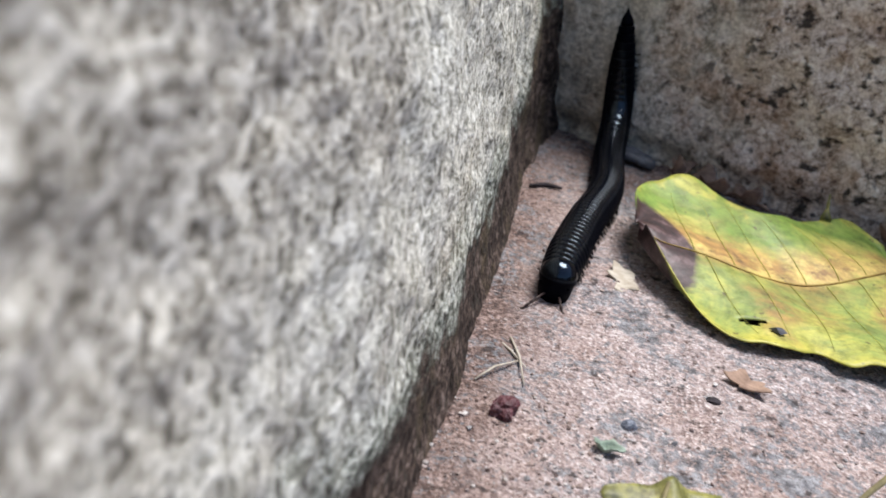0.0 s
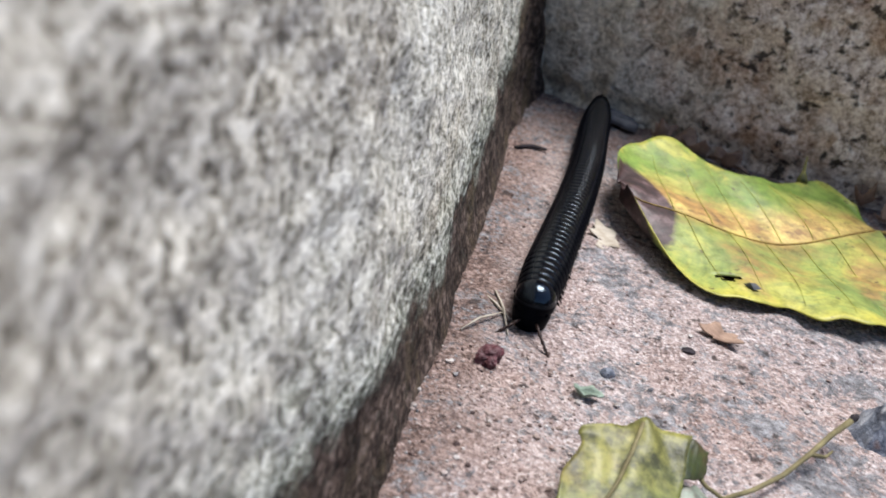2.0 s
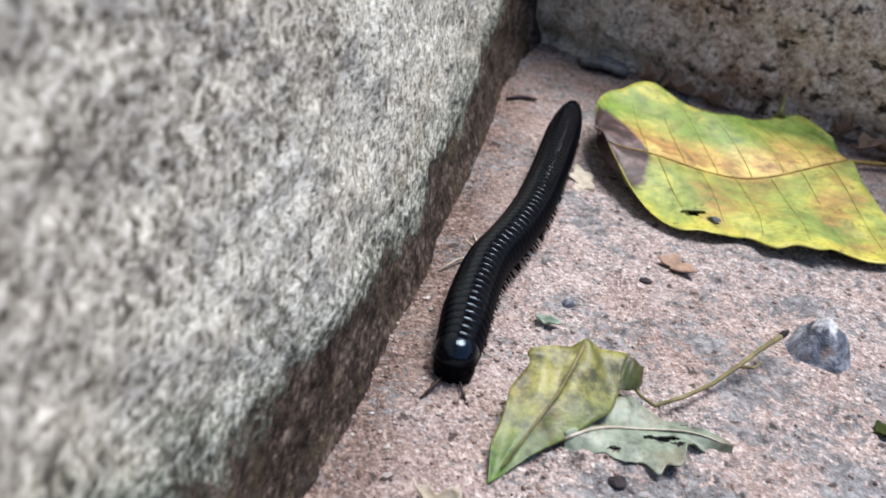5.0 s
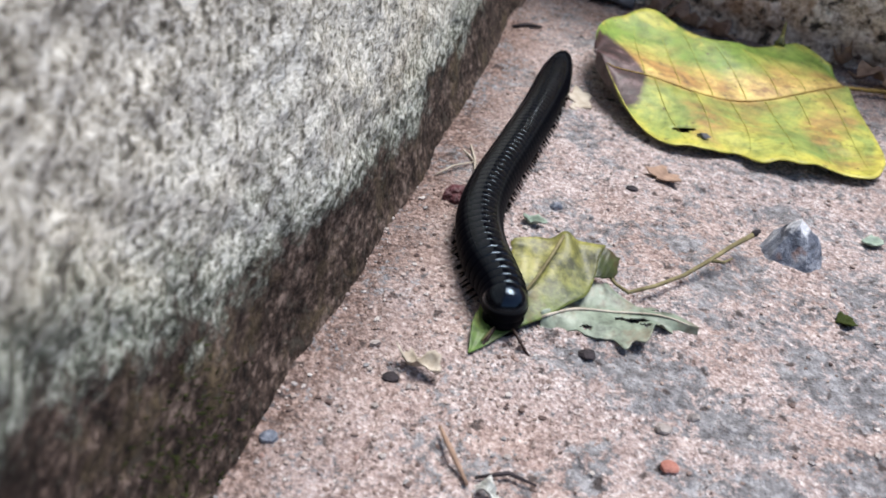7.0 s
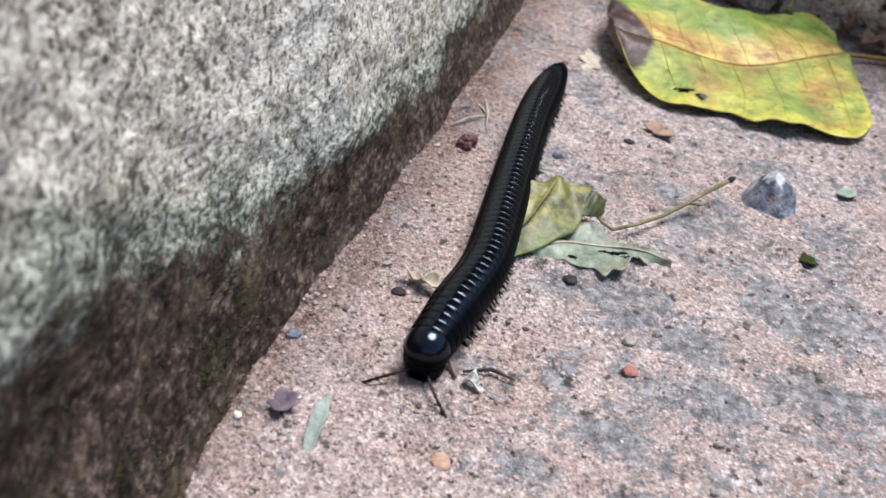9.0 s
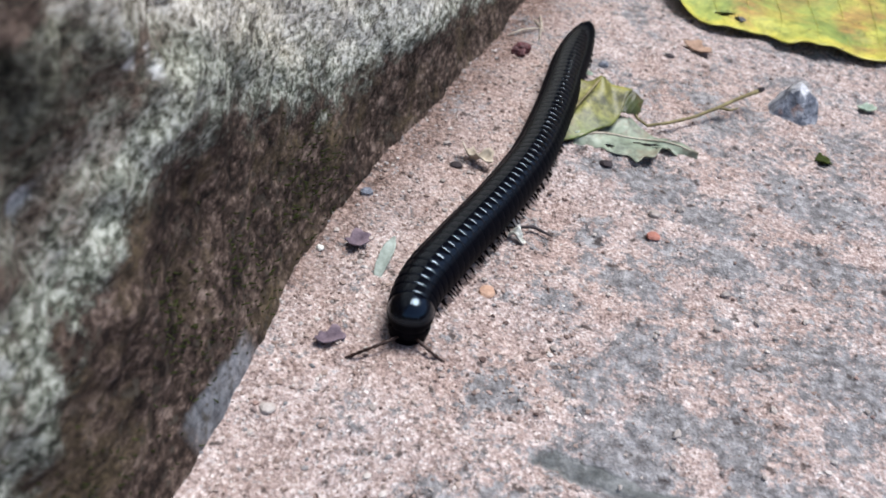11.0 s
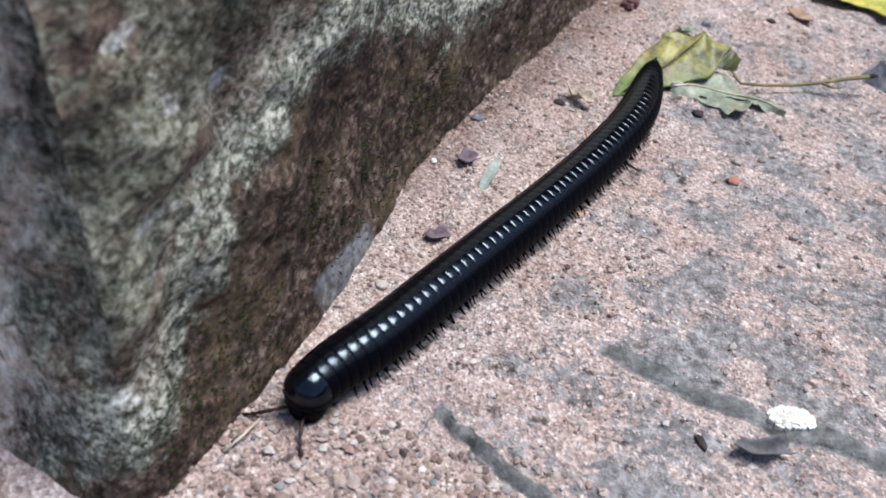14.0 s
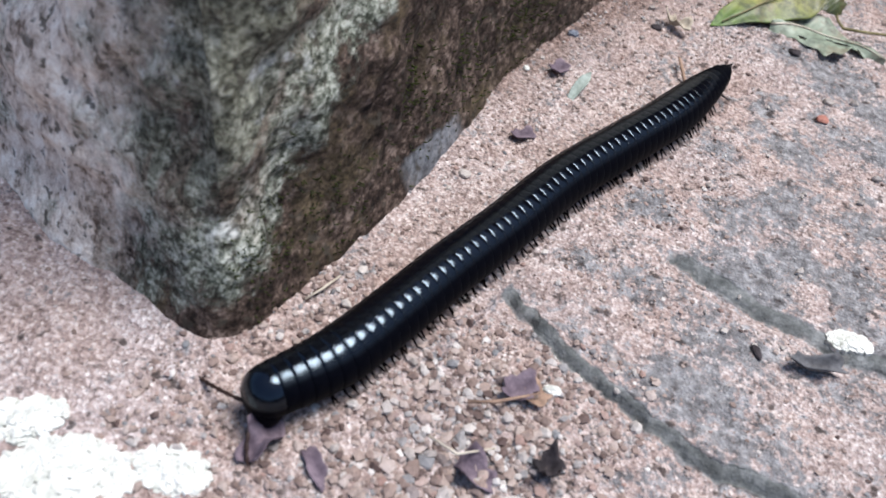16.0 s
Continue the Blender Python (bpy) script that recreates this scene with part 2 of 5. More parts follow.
    scar = m.math("MULTIPLY", m.ramp(m.math("MULTIPLY", m.math("ABSOLUTE", m.math("ADD", along, 0.012)), 50.0), (0.45, 1.0), (0.75, 0.0)), m.ramp(m.math("MULTIPLY", m.math("ADD", m.axis(2), m.math("MULTIPLY", m.noise(120, 3), 0.006)), 100.0), (0.85, 1.0), (1.15, 0.0)))
    col = m.mix(m.math("MULTIPLY", scar, 0.8), col, m.ramp(m.noise(330, 4), (0.35, (0.08, 0.085, 0.095)), (0.65, (0.25, 0.26, 0.28))))
    pits = m.math("MAXIMUM", m.ramp(m.noise(170, 3, 0.6), (0.30, 0.75), (0.38, 0.0)), m.ramp(m.noise(420, 2, 0.5), (0.32, 0.8), (0.39, 0.0)))
    col = m.mix(pits, col, (0.05, 0.043, 0.034))
    m.color(col)
    m.bump(m.math("ADD", speck, m.math("MULTIPLY", m.noise(150, 4, 0.65), 0.4)), 0.0011, 0.7)
    return m.m


def brown_stone_material():
    m = Mat("brown_stone", 0.93, 0.15)
    fine = m.math("ADD", m.math("MULTIPLY", m.noise(520, 4, 0.75), 0.55), m.math("MULTIPLY", m.noise(140, 5, 0.7), 0.45))
    col = m.ramp(fine, (0.38, (0.10, 0.072, 0.055)), (0.45, (0.42, 0.330, 0.258)), (0.52, (0.70, 0.590, 0.490)), (0.60, (0.92, 0.84, 0.75)))
    rust = m.ramp(m.noise(36, 5, 0.68), (0.50, 0.0), (0.64, 0.75))
    col = m.mix(rust, col, m.ramp(fine, (0.4, (0.13, 0.065, 0.035)), (0.5, (0.36, 0.205, 0.115)), (0.6, (0.58, 0.38, 0.24))))
    # smoother grey-green skin towards the corner with the block
    skin = m.math("ADD", m.math("MULTIPLY", m.math("ADD", m.axis(0), -0.145), -16.0), m.math("MULTIPLY", m.math("ADD", m.noise(42, 5, 0.68), -0.5), 2.4))
    col = m.mix(m.ramp(skin, (0.1, 0.0), (0.6, 0.85)), col, m.ramp(fine, (0.38, (0.26, 0.237, 0.19)), (0.5, (0.55, 0.507, 0.42)), (0.6, (0.80, 0.745, 0.635))))
    pits = m.math("MULTIPLY", m.ramp(m.noise(170, 3, 0.55), (0.35, 0.92), (0.43, 0.0)), m.ramp(skin, (0.1, 1.0), (0.7, 0.2)))
    col = m.mix(pits, col, (0.026, 0.021, 0.018))
    m.color(col)
    m.bump(m.math("ADD", fine, m.math("MULTIPLY", m.noise(70, 4), 1.4)), 0.002, 1.0)
    return m.m


def plain_material(name, dark, light, scale=300, roughness=0.85, specular=0.25, bump=0.0004, per=""):
    m = Mat(name, roughness, specular)
    col = m.ramp(m.noise(scale, 5, 0.65), (0.3, dark), (0.7, light))
    if per:
        col = m.mix(0.55, col, m.ramp(m.per(per), (0.0, dark), (1.0, light)))
    m.color(col)
    m.bump(m.noise(scale * 1.5, 4), bump)
    return m.m


def grit_material():
    m = Mat("loose_grit", 0.75, 0.35)
    hue = m.ramp(m.per("island"), (0.0, (0.08, 0.05, 0.045)), (0.14, (0.21, 0.15, 0.13)), (0.32, (0.29, 0.215, 0.185)), (0.52, (0.36, 0.285, 0.25)),
                 (0.68, (0.43, 0.36, 0.33)), (0.76, (0.30, 0.19, 0.16)), (0.83, (0.19, 0.195, 0.205)), (0.92, (0.46, 0.41, 0.385)), (1.0, (0.62, 0.585, 0.56)))
    m.color(m.mix(1.0, hue, m.ramp(m.noise(900, 3), (0.3, 0.7), (0.7, 1.0)), "MULTIPLY"))
    return m.m


def chitin_material(name, tint, roughness, specular, low=0.38, high=0.53):
    m = Mat(name, roughness, specular)
    m.b.inputs["IOR"].default_value = 1.52
    m.b.inputs["Specular Tint"].default_value = (0.66, 0.84, 1.0, 1)
    m.color(m.ramp(m.noise(400, 4), (0.35, tint), (0.75, tuple(min(1, c * 1.8 + 0.001) for c in tint))))
    # polished back, matt striated flanks and belly
    back = m.ramp(m.math("MULTIPLY", m.axis(2), 100.0), (low, 0.0), (high, 1.0))
    shine = m.ramp(m.noise(1300, 4, 0.7), (0.32, roughness * 0.6), (0.68, roughness * 1.9))
    m.link(m.mix(back, (0.55, 0.55, 0.55), shine), m.b.inputs["Roughness"])
    m.link(m.math("MULTIPLY", m.math("ADD", m.math("MULTIPLY", back, 0.93), 0.07), specular), m.b.inputs["Specular IOR Level"])
    m.bump(m.math("ADD", m.noise(1500, 3), m.drawn(900, (3.0, 0.6, 3.0), 2)), 0.00006, 0.6)
    return m.m


def yellow_leaf_material():
    """Colours by the leaf's own length (0 at the tip) and breadth (-1 to 1 from edge to edge)."""
    m = Mat("yellow_leaf_blade", 0.5, 0.4)
    s, v = m.given("along"), m.given("across")
    wave = m.math("ADD", m.noise(34, 5, 0.68, 0.7), -0.5)
    rim = m.math("ADD", m.math("ABSOLUTE", m.math("ADD", v, -0.10)), m.math("MULTIPLY", wave, 1.9))
    base = m.ramp(rim, (0.02, (0.62, 0.455, 0.15)), (0.22, (0.50, 0.425, 0.115)), (0.40, (0.31, 0.340, 0.080)), (0.66, (0.155, 0.250, 0.042)), (0.92, (0.23, 0.31, 0.060)), (1.1, (0.40, 0.40, 0.080)))
    low = m.ramp(m.noise(30, 5, 0.7, 0.8), (0.38, (0.140, 0.215, 0.060)), (0.50, (0.25, 0.300, 0.080)), (0.60, (0.42, 0.405, 0.090)), (0.70, (0.52, 0.45, 0.12)))
    col = m.mix(m.ramp(m.math("ADD", m.math("MULTIPLY", v, -3.0), 0.35), (0.2, 0.0), (0.6, 0.9)), base, low)
    col = m.mix(m.ramp(m.math("ADD", m.math("MULTIPLY", v, -1.0), m.math("MULTIPLY", wave, 0.25)), (0.84, 0.0), (0.95, 0.8)), col, (0.50, 0.45, 0.075))
    col = m.mix(1.0, col, m.ramp(m.noise(210, 5, 0.75), (0.36, (0.56, 0.58, 0.44)), (0.50, (0.92, 0.92, 0.86)), (0.62, (1.14, 1.12, 1.04))), "MULTIPLY")
    # rusty scorch above the midrib, and in scattered patches below it
    belt = m.ramp(m.math("ABSOLUTE", m.math("ADD", v, -0.16)), (0.06, 1.0), (0.42, 0.0))
    patch = m.math("MULTIPLY", m.ramp(m.noise(28, 3, 0.6), (0.54, 0.0), (0.66, 0.85)), m.ramp(v, (0.0, 1.0), (0.5, 0.2)))
    rust = m.math("MULTIPLY", m.ramp(m.drawn(105, (0.5, 1.0, 1.0), 6, 0.75), (0.43, 0.0), (0.56, 0.9)), m.math("MAXIMUM", belt, patch))
    col = m.mix(rust, col, m.ramp(m.noise(240, 4, 0.7), (0.35, (0.13, 0.065, 0.03)), (0.65, (0.42, 0.225, 0.07))))
    col = m.mix(m.ramp(m.noise(230, 3, 0.65), (0.30, 0.9), (0.36, 0.0)), col, (0.07, 0.045, 0.02))
    # withered purple-brown tip, below the green upper lobe
    tip = m.math("ADD", m.math("MULTIPLY", s, -4.6), m.math("ADD", m.math("MULTIPLY", m.math("ABSOLUTE", m.math("ADD", v, 0.02)), -0.75), m.math("MULTIPLY", wave, 0.55)))
    rot = m.ramp(m.noise(120, 6, 0.72), (0.38, (0.012, 0.006, 0.006)), (0.52, (0.052, 0.025, 0.025)), (0.68, (0.19, 0.125, 0.125)))
    col = m.mix(m.ramp(m.math("ADD", tip, 1.30), (0.40, 0.0), (0.50, 1.0)), col, rot)
    m.color(col)
    m.bump(m.math("ADD", m.noise(260, 3), m.math("MULTIPLY", m.cells(120, "Distance"), 0.6)), 0.0006, 0.5)
    return m.m


def green_leaf_material(name, dark, light, brown, fade=False):
    m = Mat(name, 0.48, 0.4)
    col = m.ramp(m.noise(45, 4, 0.6, 0.3), (0.3, dark), (0.7, light))
    col = m.mix(m.ramp(m.noise(90, 5, 0.75), (0.50, 0.0), (0.62, 0.8)), col, brown)
    if fade:
        dry = m.math("ADD", m.math("MULTIPLY", m.math("ADD", m.axis(1), 0.022), 30.0), m.math("MULTIPLY", m.noise(80, 4), 0.7))
        col = m.mix(m.ramp(dry, (0.35, 0.0), (1.0, 0.75)), col, m.ramp(m.noise(120, 5, 0.7), (0.38, (0.085, 0.066, 0.024)), (0.50, (0.205, 0.175, 0.052)), (0.62, (0.33, 0.285, 0.085))))
    col = m.mix(1.0, col, m.ramp(m.noise(240, 5, 0.7), (0.36, 0.42), (0.5, 0.85), (0.64, 1.08)), "MULTIPLY")
    m.color(col)
    m.bump(m.math("ADD", m.noise(300, 3), m.cells(200, "Distance")), 0.0005, 0.5)
    return m.m


GROUND = ground_material()
LICHEN_STONE = lichen_stone_material()
BROWN_STONE = brown_stone_material()
GRIT = grit_material()
BLOCKER_DARK = plain_material("blocker_dark", (0.035, 0.034, 0.028), (0.13, 0.12, 0.10), 9, 0.95, 0.1, 0.004)
RING_BLACK = chitin_material("black_chitin", (0.0006, 0.0007, 0.0018), 0.045, 0.5)
NECK_BLACK = chitin_material("neck_chitin", (0.0006, 0.0007, 0.0018), 0.05, 0.5, 0.02, 0.16)
RING_EDGE = chitin_material("brown_black_chitin", (0.0008, 0.0008, 0.0014), 0.12, 0.4)
LEG_BLACK = chitin_material("leg_chitin", (0.0032, 0.0020, 0.0018), 0.6, 0.2)
FEELER = plain_material("feeler", (0.010, 0.005, 0.004), (0.040, 0.018, 0.013), 400, 0.5, 0.3, 0.0)
YELLOW_LEAF = yellow_leaf_material()
VEIN = plain_material("leaf_vein", (0.16, 0.09, 0.03), (0.38, 0.27, 0.07), 200)
SIDE_VEIN = plain_material("leaf_side_vein", (0.26, 0.28, 0.05), (0.44, 0.42, 0.09), 200)
GREEN_LEAF = green_leaf_material("green_leaf_blade", (0.070, 0.140, 0.030), (0.205, 0.265, 0.066), (0.105, 0.078, 0.028), True)
PALE_LEAF = green_leaf_material("pale_leaf_underside", (0.16, 0.205, 0.15), (0.35, 0.395, 0.31), (0.20, 0.17, 0.12))
OLIVE = green_leaf_material("olive_leaf_underside", (0.035, 0.05, 0.014), (0.10, 0.11, 0.03), (0.07, 0.045, 0.02))
STEM = plain_material("leaf_stem", (0.10, 0.083, 0.042), (0.25, 0.215, 0.11), 250)
DRY = plain_material("dry_leaf", (0.15, 0.095, 0.07), (0.38, 0.26, 0.19), 250)
PALE_DRY = plain_material("pale_dry_leaf", (0.30, 0.25, 0.19), (0.55, 0.50, 0.42), 250)
GREY_GREEN = plain_material("grey_green_leaf", (0.15, 0.18, 0.16), (0.34, 0.39, 0.36), 300)
MINT = plain_material("mint_leaf_bit", (0.17, 0.22, 0.17), (0.34, 0.41, 0.34), 300)
VIOLET = plain_material("violet_leaf_bit", (0.05, 0.035, 0.05), (0.22, 0.17, 0.20), 260)
DARK_BIT = plain_material("dark_crumb", (0.012, 0.01, 0.011), (0.055, 0.045, 0.05), 300)
BERRY = plain_material("dried_berry", (0.035, 0.011, 0.014), (0.15, 0.05, 0.058), 350, 0.5, 0.4, 0.001)
def blue_rock_material():
    m = Mat("blue_grey_rock", 0.55, 0.4)
    col = m.ramp(m.noise(130, 6, 0.7, 0.6), (0.36, (0.035, 0.042, 0.058)), (0.48, (0.125, 0.142, 0.180)), (0.57, (0.29, 0.31, 0.35)), (0.68, (0.58, 0.60, 0.62)))
    # whiter towards the peak, broken up by noise
    pale_peak = m.math("ADD", m.math("MULTIPLY", m.math("ADD", m.axis(2), -0.0022), 190.0), m.math("MULTIPLY", m.math("ADD", m.noise(160, 5, 0.75, 0.5), -0.5), 2.6))
    col = m.mix(m.ramp(pale_peak, (0.35, 0.0), (0.65, 0.9)), col, m.ramp(m.noise(420, 4, 0.7), (0.35, (0.36, 0.38, 0.43)), (0.55, (0.80, 0.81, 0.83))))
    col = m.mix(m.ramp(m.noise(100, 3), (0.60, 0.0), (0.68, 0.65)), col, (0.34, 0.17, 0.10))
    m.color(col)
    m.bump(m.noise(300, 5, 0.7), 0.0012)
    return m.m


BLUE_STONE = blue_rock_material()
SLATE = plain_material("slate_chip", (0.05, 0.05, 0.055), (0.17, 0.17, 0.18), 250)
WHITE = plain_material("white_lichen", (0.42, 0.43, 0.38), (0.80, 0.80, 0.77), 300, 0.9, 0.2, 0.0015)
PEBBLE = plain_material("pebble", (0.17, 0.14, 0.125), (0.60, 0.555, 0.52), 350, 0.7, 0.3, 0.0006, "object")
RED = plain_material("red_crumb", (0.24, 0.09, 0.07), (0.46, 0.22, 0.17), 400)
ORANGE = plain_material("orange_crumb", (0.32, 0.19, 0.13), (0.52, 0.35, 0.26), 400)
MOSS = plain_material("moss", (0.014, 0.02, 0.006), (0.06, 0.075, 0.022), 500, 0.95, 0.1, 0.001, "island")

# ---- the ground: one sheet to the horizon ----


EAST_FOOT = [(-36, -83), (-32, -79), (-28, -69), (-24.5, -50), (-20, -30), (-17, 0), (-14, 31), (-10, 50), (-2.5, 78), (6, 100), (17, 138), (23, 155), (35, 200), (46, 237), (60, 293), (74, 340), (92, 372)]
EDGE = [(-20, -110), (4, -62), (9.5, -43), (17, -46.5), (25.5, -52.4), (34, -56.2), (40, -57.2), (46.5, -60.2), (53.5, -63.3), (62.4, -64), (72, -63.6), (120, -74), (400, -140)]
SEAM = [(20, -9), (40, -13.4), (52, -14.6), (60, -18), (67, -18.8), (73, -20.4), (81, -23.4), (91, -22), (140, -31), (400, -80)]


def fade(v, at, soft):
    return 1 / (1 + np.exp(np.clip(-(v - at) / soft, -40, 40)))


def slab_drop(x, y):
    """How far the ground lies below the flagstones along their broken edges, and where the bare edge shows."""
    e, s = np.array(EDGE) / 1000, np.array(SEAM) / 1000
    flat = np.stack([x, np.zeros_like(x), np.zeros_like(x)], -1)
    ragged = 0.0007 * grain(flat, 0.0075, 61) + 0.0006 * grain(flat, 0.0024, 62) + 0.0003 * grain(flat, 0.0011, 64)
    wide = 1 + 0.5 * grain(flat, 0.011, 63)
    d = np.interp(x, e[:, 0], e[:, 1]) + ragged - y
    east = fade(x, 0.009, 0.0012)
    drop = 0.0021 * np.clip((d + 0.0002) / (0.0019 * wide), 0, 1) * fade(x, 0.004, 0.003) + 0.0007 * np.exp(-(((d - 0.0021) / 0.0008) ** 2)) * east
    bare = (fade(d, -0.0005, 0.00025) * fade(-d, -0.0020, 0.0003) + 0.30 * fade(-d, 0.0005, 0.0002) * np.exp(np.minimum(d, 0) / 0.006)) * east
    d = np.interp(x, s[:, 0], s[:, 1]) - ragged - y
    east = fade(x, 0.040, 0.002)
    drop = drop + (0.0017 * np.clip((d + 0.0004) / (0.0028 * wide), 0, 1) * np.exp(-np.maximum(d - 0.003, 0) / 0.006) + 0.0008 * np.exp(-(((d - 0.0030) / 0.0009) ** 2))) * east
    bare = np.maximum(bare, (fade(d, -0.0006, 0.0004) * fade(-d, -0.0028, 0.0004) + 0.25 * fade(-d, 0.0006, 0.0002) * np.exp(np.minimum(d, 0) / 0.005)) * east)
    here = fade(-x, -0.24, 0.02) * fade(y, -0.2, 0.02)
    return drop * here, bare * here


def ground_height(x, y):
    p = np.stack([x, y, np.zeros_like(x)], -1)
    near = np.exp(-((x - 0.05) ** 2 + (y - 0.1) ** 2) / 0.6)
    drop, bare = slab_drop(x, y)
    z = 0.0012 * grain(p, 0.03, 3) + (0.0007 * grain(p, 0.009, 4) + 0.0005 * grain(p, 0.0035, 5) + 0.0003 * grain(p, 0.002, 6)) * (1 - 0.75 * bare)
    return z * near - drop


def spread(lo, hi, step, out):
    mid = np.arange(lo, hi, step)
    far = [step * 1.5]
    while sum(far) < out:
        far.append(far[-1] * 1.5)
    far = np.cumsum(far)
    return np.concatenate([lo - far[::-1], mid, hi + far])


gx = spread(-0.11, 0.22, 0.0012, 400)
gx = np.unique(np.concatenate([gx, np.arange(0.0, 0.1, 0.0004)]))
gx = gx[np.r_[True, np.diff(gx) > 0.0003]]
gy = spread(-0.16, 0.37, 0.0015, 400)
gy = np.unique(np.concatenate([gy, np.arange(-0.085, 0.0, 0.0004)]))
gy = gy[np.r_[True, np.diff(gy) > 0.0003]]
X, Y = np.meshgrid(gx, gy)
Z = ground_height(X.ravel(), Y.ravel())
n = len(gx)
quads = [(j * n + i, j * n + i + 1, (j + 1) * n + i + 1, (j + 1) * n + i) for j in range(len(gy) - 1) for i in range(n - 1)]
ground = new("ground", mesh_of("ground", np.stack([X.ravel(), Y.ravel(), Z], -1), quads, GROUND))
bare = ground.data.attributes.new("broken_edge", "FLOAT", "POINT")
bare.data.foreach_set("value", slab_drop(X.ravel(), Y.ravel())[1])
tagged(ground, "sandy pinkish stone paving with worn grey flagstone patches", "ground", kind="structure")


# where the bare stone of the flags shows through the sand: x, y and radius in millimetres
BARE = [(130, 111, 11), (87, 54, 8), (111, 60, 12), (63, 40, 6), (46, 32, 4), (62, 19, 7), (94, 24, 8), (50, 6, 7), (113, 18, 11), (127, 86, 9), (75, 86, 10), (56, 89, 4), (84, 73, 8), (116, 86, 13), (54, 62, 6), (79, 54, 9),
        (52, 59, 5), (34, 0, 6), (52, 8, 8), (21, -28, 5), (61, -14, 8), (69, 0, 6), (87, -13, 9), (84, 22, 6), (61, 19, 5), (35, -27, 6), (57, -34, 8), (54, -53, 11), (83, -4, 8), (90, 141, 7), (98, 124, 9), (130, 161, 7), (72, 197, 6)]


def bare_stone(x, y):
    out = np.zeros_like(x)
    for bx, by, r in BARE:
        d2 = ((x - bx / 1000) ** 2 + ((y - by / 1000) * 1.15) ** 2) / (r / 1000) ** 2
        out = np.maximum(out, np.exp(-d2 * d2 * 0.6))
    return out


def foot_soil_shade(x, y):
    """Soil drifts plus painted shade along the foot of the block, thinning out over a centimetre."""
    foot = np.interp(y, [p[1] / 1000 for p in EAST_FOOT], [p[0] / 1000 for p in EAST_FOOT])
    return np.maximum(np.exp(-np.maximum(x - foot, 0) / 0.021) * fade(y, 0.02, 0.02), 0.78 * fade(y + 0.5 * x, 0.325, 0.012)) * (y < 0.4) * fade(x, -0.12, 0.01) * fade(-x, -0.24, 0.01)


for name, values in (("bare_stone", bare_stone(X.ravel(), Y.ravel())), ("foot_soil_shade", foot_soil_shade(X.ravel(), Y.ravel()))):
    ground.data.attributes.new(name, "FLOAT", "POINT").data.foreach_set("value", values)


def floor_at(x, y):
    return float(ground_height(np.array([x]), np.array([y]))[0])


# ---- the stone block beside the path ----
HIDDEN_FOOT = [(60, 470), (-100, 520), (-260, 460), (-290, 200), (-270, 0), (-180, -42), (-96, -68), (-76, -77), (-63, -79), (-48, -83)]


def stone_block():
    foot = np.array(EAST_FOOT + HIDDEN_FOOT, float) / 1000
    loop = []
    for i in range(len(foot)):
        a, b = foot[i], foot[(i + 1) % len(foot)]
        seen = b[1] < 0.38 and b[0] > -0.2 and a[0] > -0.2
        k = max(2, int(np.linalg.norm(b - a) / (0.0014 if seen else 0.01)))
        loop += [a + (b - a) * s / k for s in range(k)]
    loop = np.array(loop)
    for _ in range(9):
        loop = (np.roll(loop, 1, 0) + 2 * loop + np.roll(loop, -1, 0)) / 4
    way = np.roll(loop, -2, 0) - np.roll(loop, 2, 0)
    out = np.stack([way[:, 1], -way[:, 0]], -1) / np.linalg.norm(way, axis=1)[:, None]
    levels = np.concatenate([np.arange(-0.012, 0.11, 0.0014), np.linspace(0.112, 0.40, 40)])
    rows = []
    # the near end face lies back further than the long side
    end_side = fade(-loop[:, 0], 0.046, 0.006) * fade(-loop[:, 1], 0.0, 0.02)
    for z in levels:
        lean = (0.15 + 0.10 * end_side) * max(z, 0) + 0.003 * (1 - math.exp(-max(z, 0) / 0.008))
        p = np.concatenate([loop - out * lean[:, None], np.full((len(loop), 1), z)], 1)
        rugged = fade(-p[:, 1], -0.015, 0.012)
        bumpy = (0.0017 + 0.0028 * rugged) * grain(p, 0.03, 11) + (0.0008 + 0.0014 * rugged) * grain(p, 0.012, 12) + (0.0007 * grain(p, 0.005, 13) + 0.0005 * grain(p, 0.0026, 14)) * (1 + 0.7 * rugged)
        crack = 0.006 * np.exp(-(((p[:, 1] + 0.036 + 0.08 * (z - 0.05)) / 0.0035) ** 2)) * (1 / (1 + math.exp(-(z - 0.04) / 0.004))) * (p[:, 0] > -0.08)
        p[:, :2] += out * (bumpy * min(1.0, 0.3 + max(z, 0) / 0.03) - 0.3 * crack)[:, None]
        rows.append(p)
    m = len(loop)
    verts = np.concatenate(rows)
    faces = [(j * m + i, j * m + (i + 1) % m, (j + 1) * m + (i + 1) % m, (j + 1) * m + i) for j in range(len(levels) - 1) for i in range(m)]
    faces.append(tuple((len(levels) - 1) * m + i for i in range(m)))
    return verts, faces


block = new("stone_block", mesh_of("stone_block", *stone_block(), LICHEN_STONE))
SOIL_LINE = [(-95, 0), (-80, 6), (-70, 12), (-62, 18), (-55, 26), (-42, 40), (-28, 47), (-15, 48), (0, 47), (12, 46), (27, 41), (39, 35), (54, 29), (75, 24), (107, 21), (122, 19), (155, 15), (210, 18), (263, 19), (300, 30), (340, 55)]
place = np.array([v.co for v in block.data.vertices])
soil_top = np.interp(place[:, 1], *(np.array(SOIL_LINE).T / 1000))
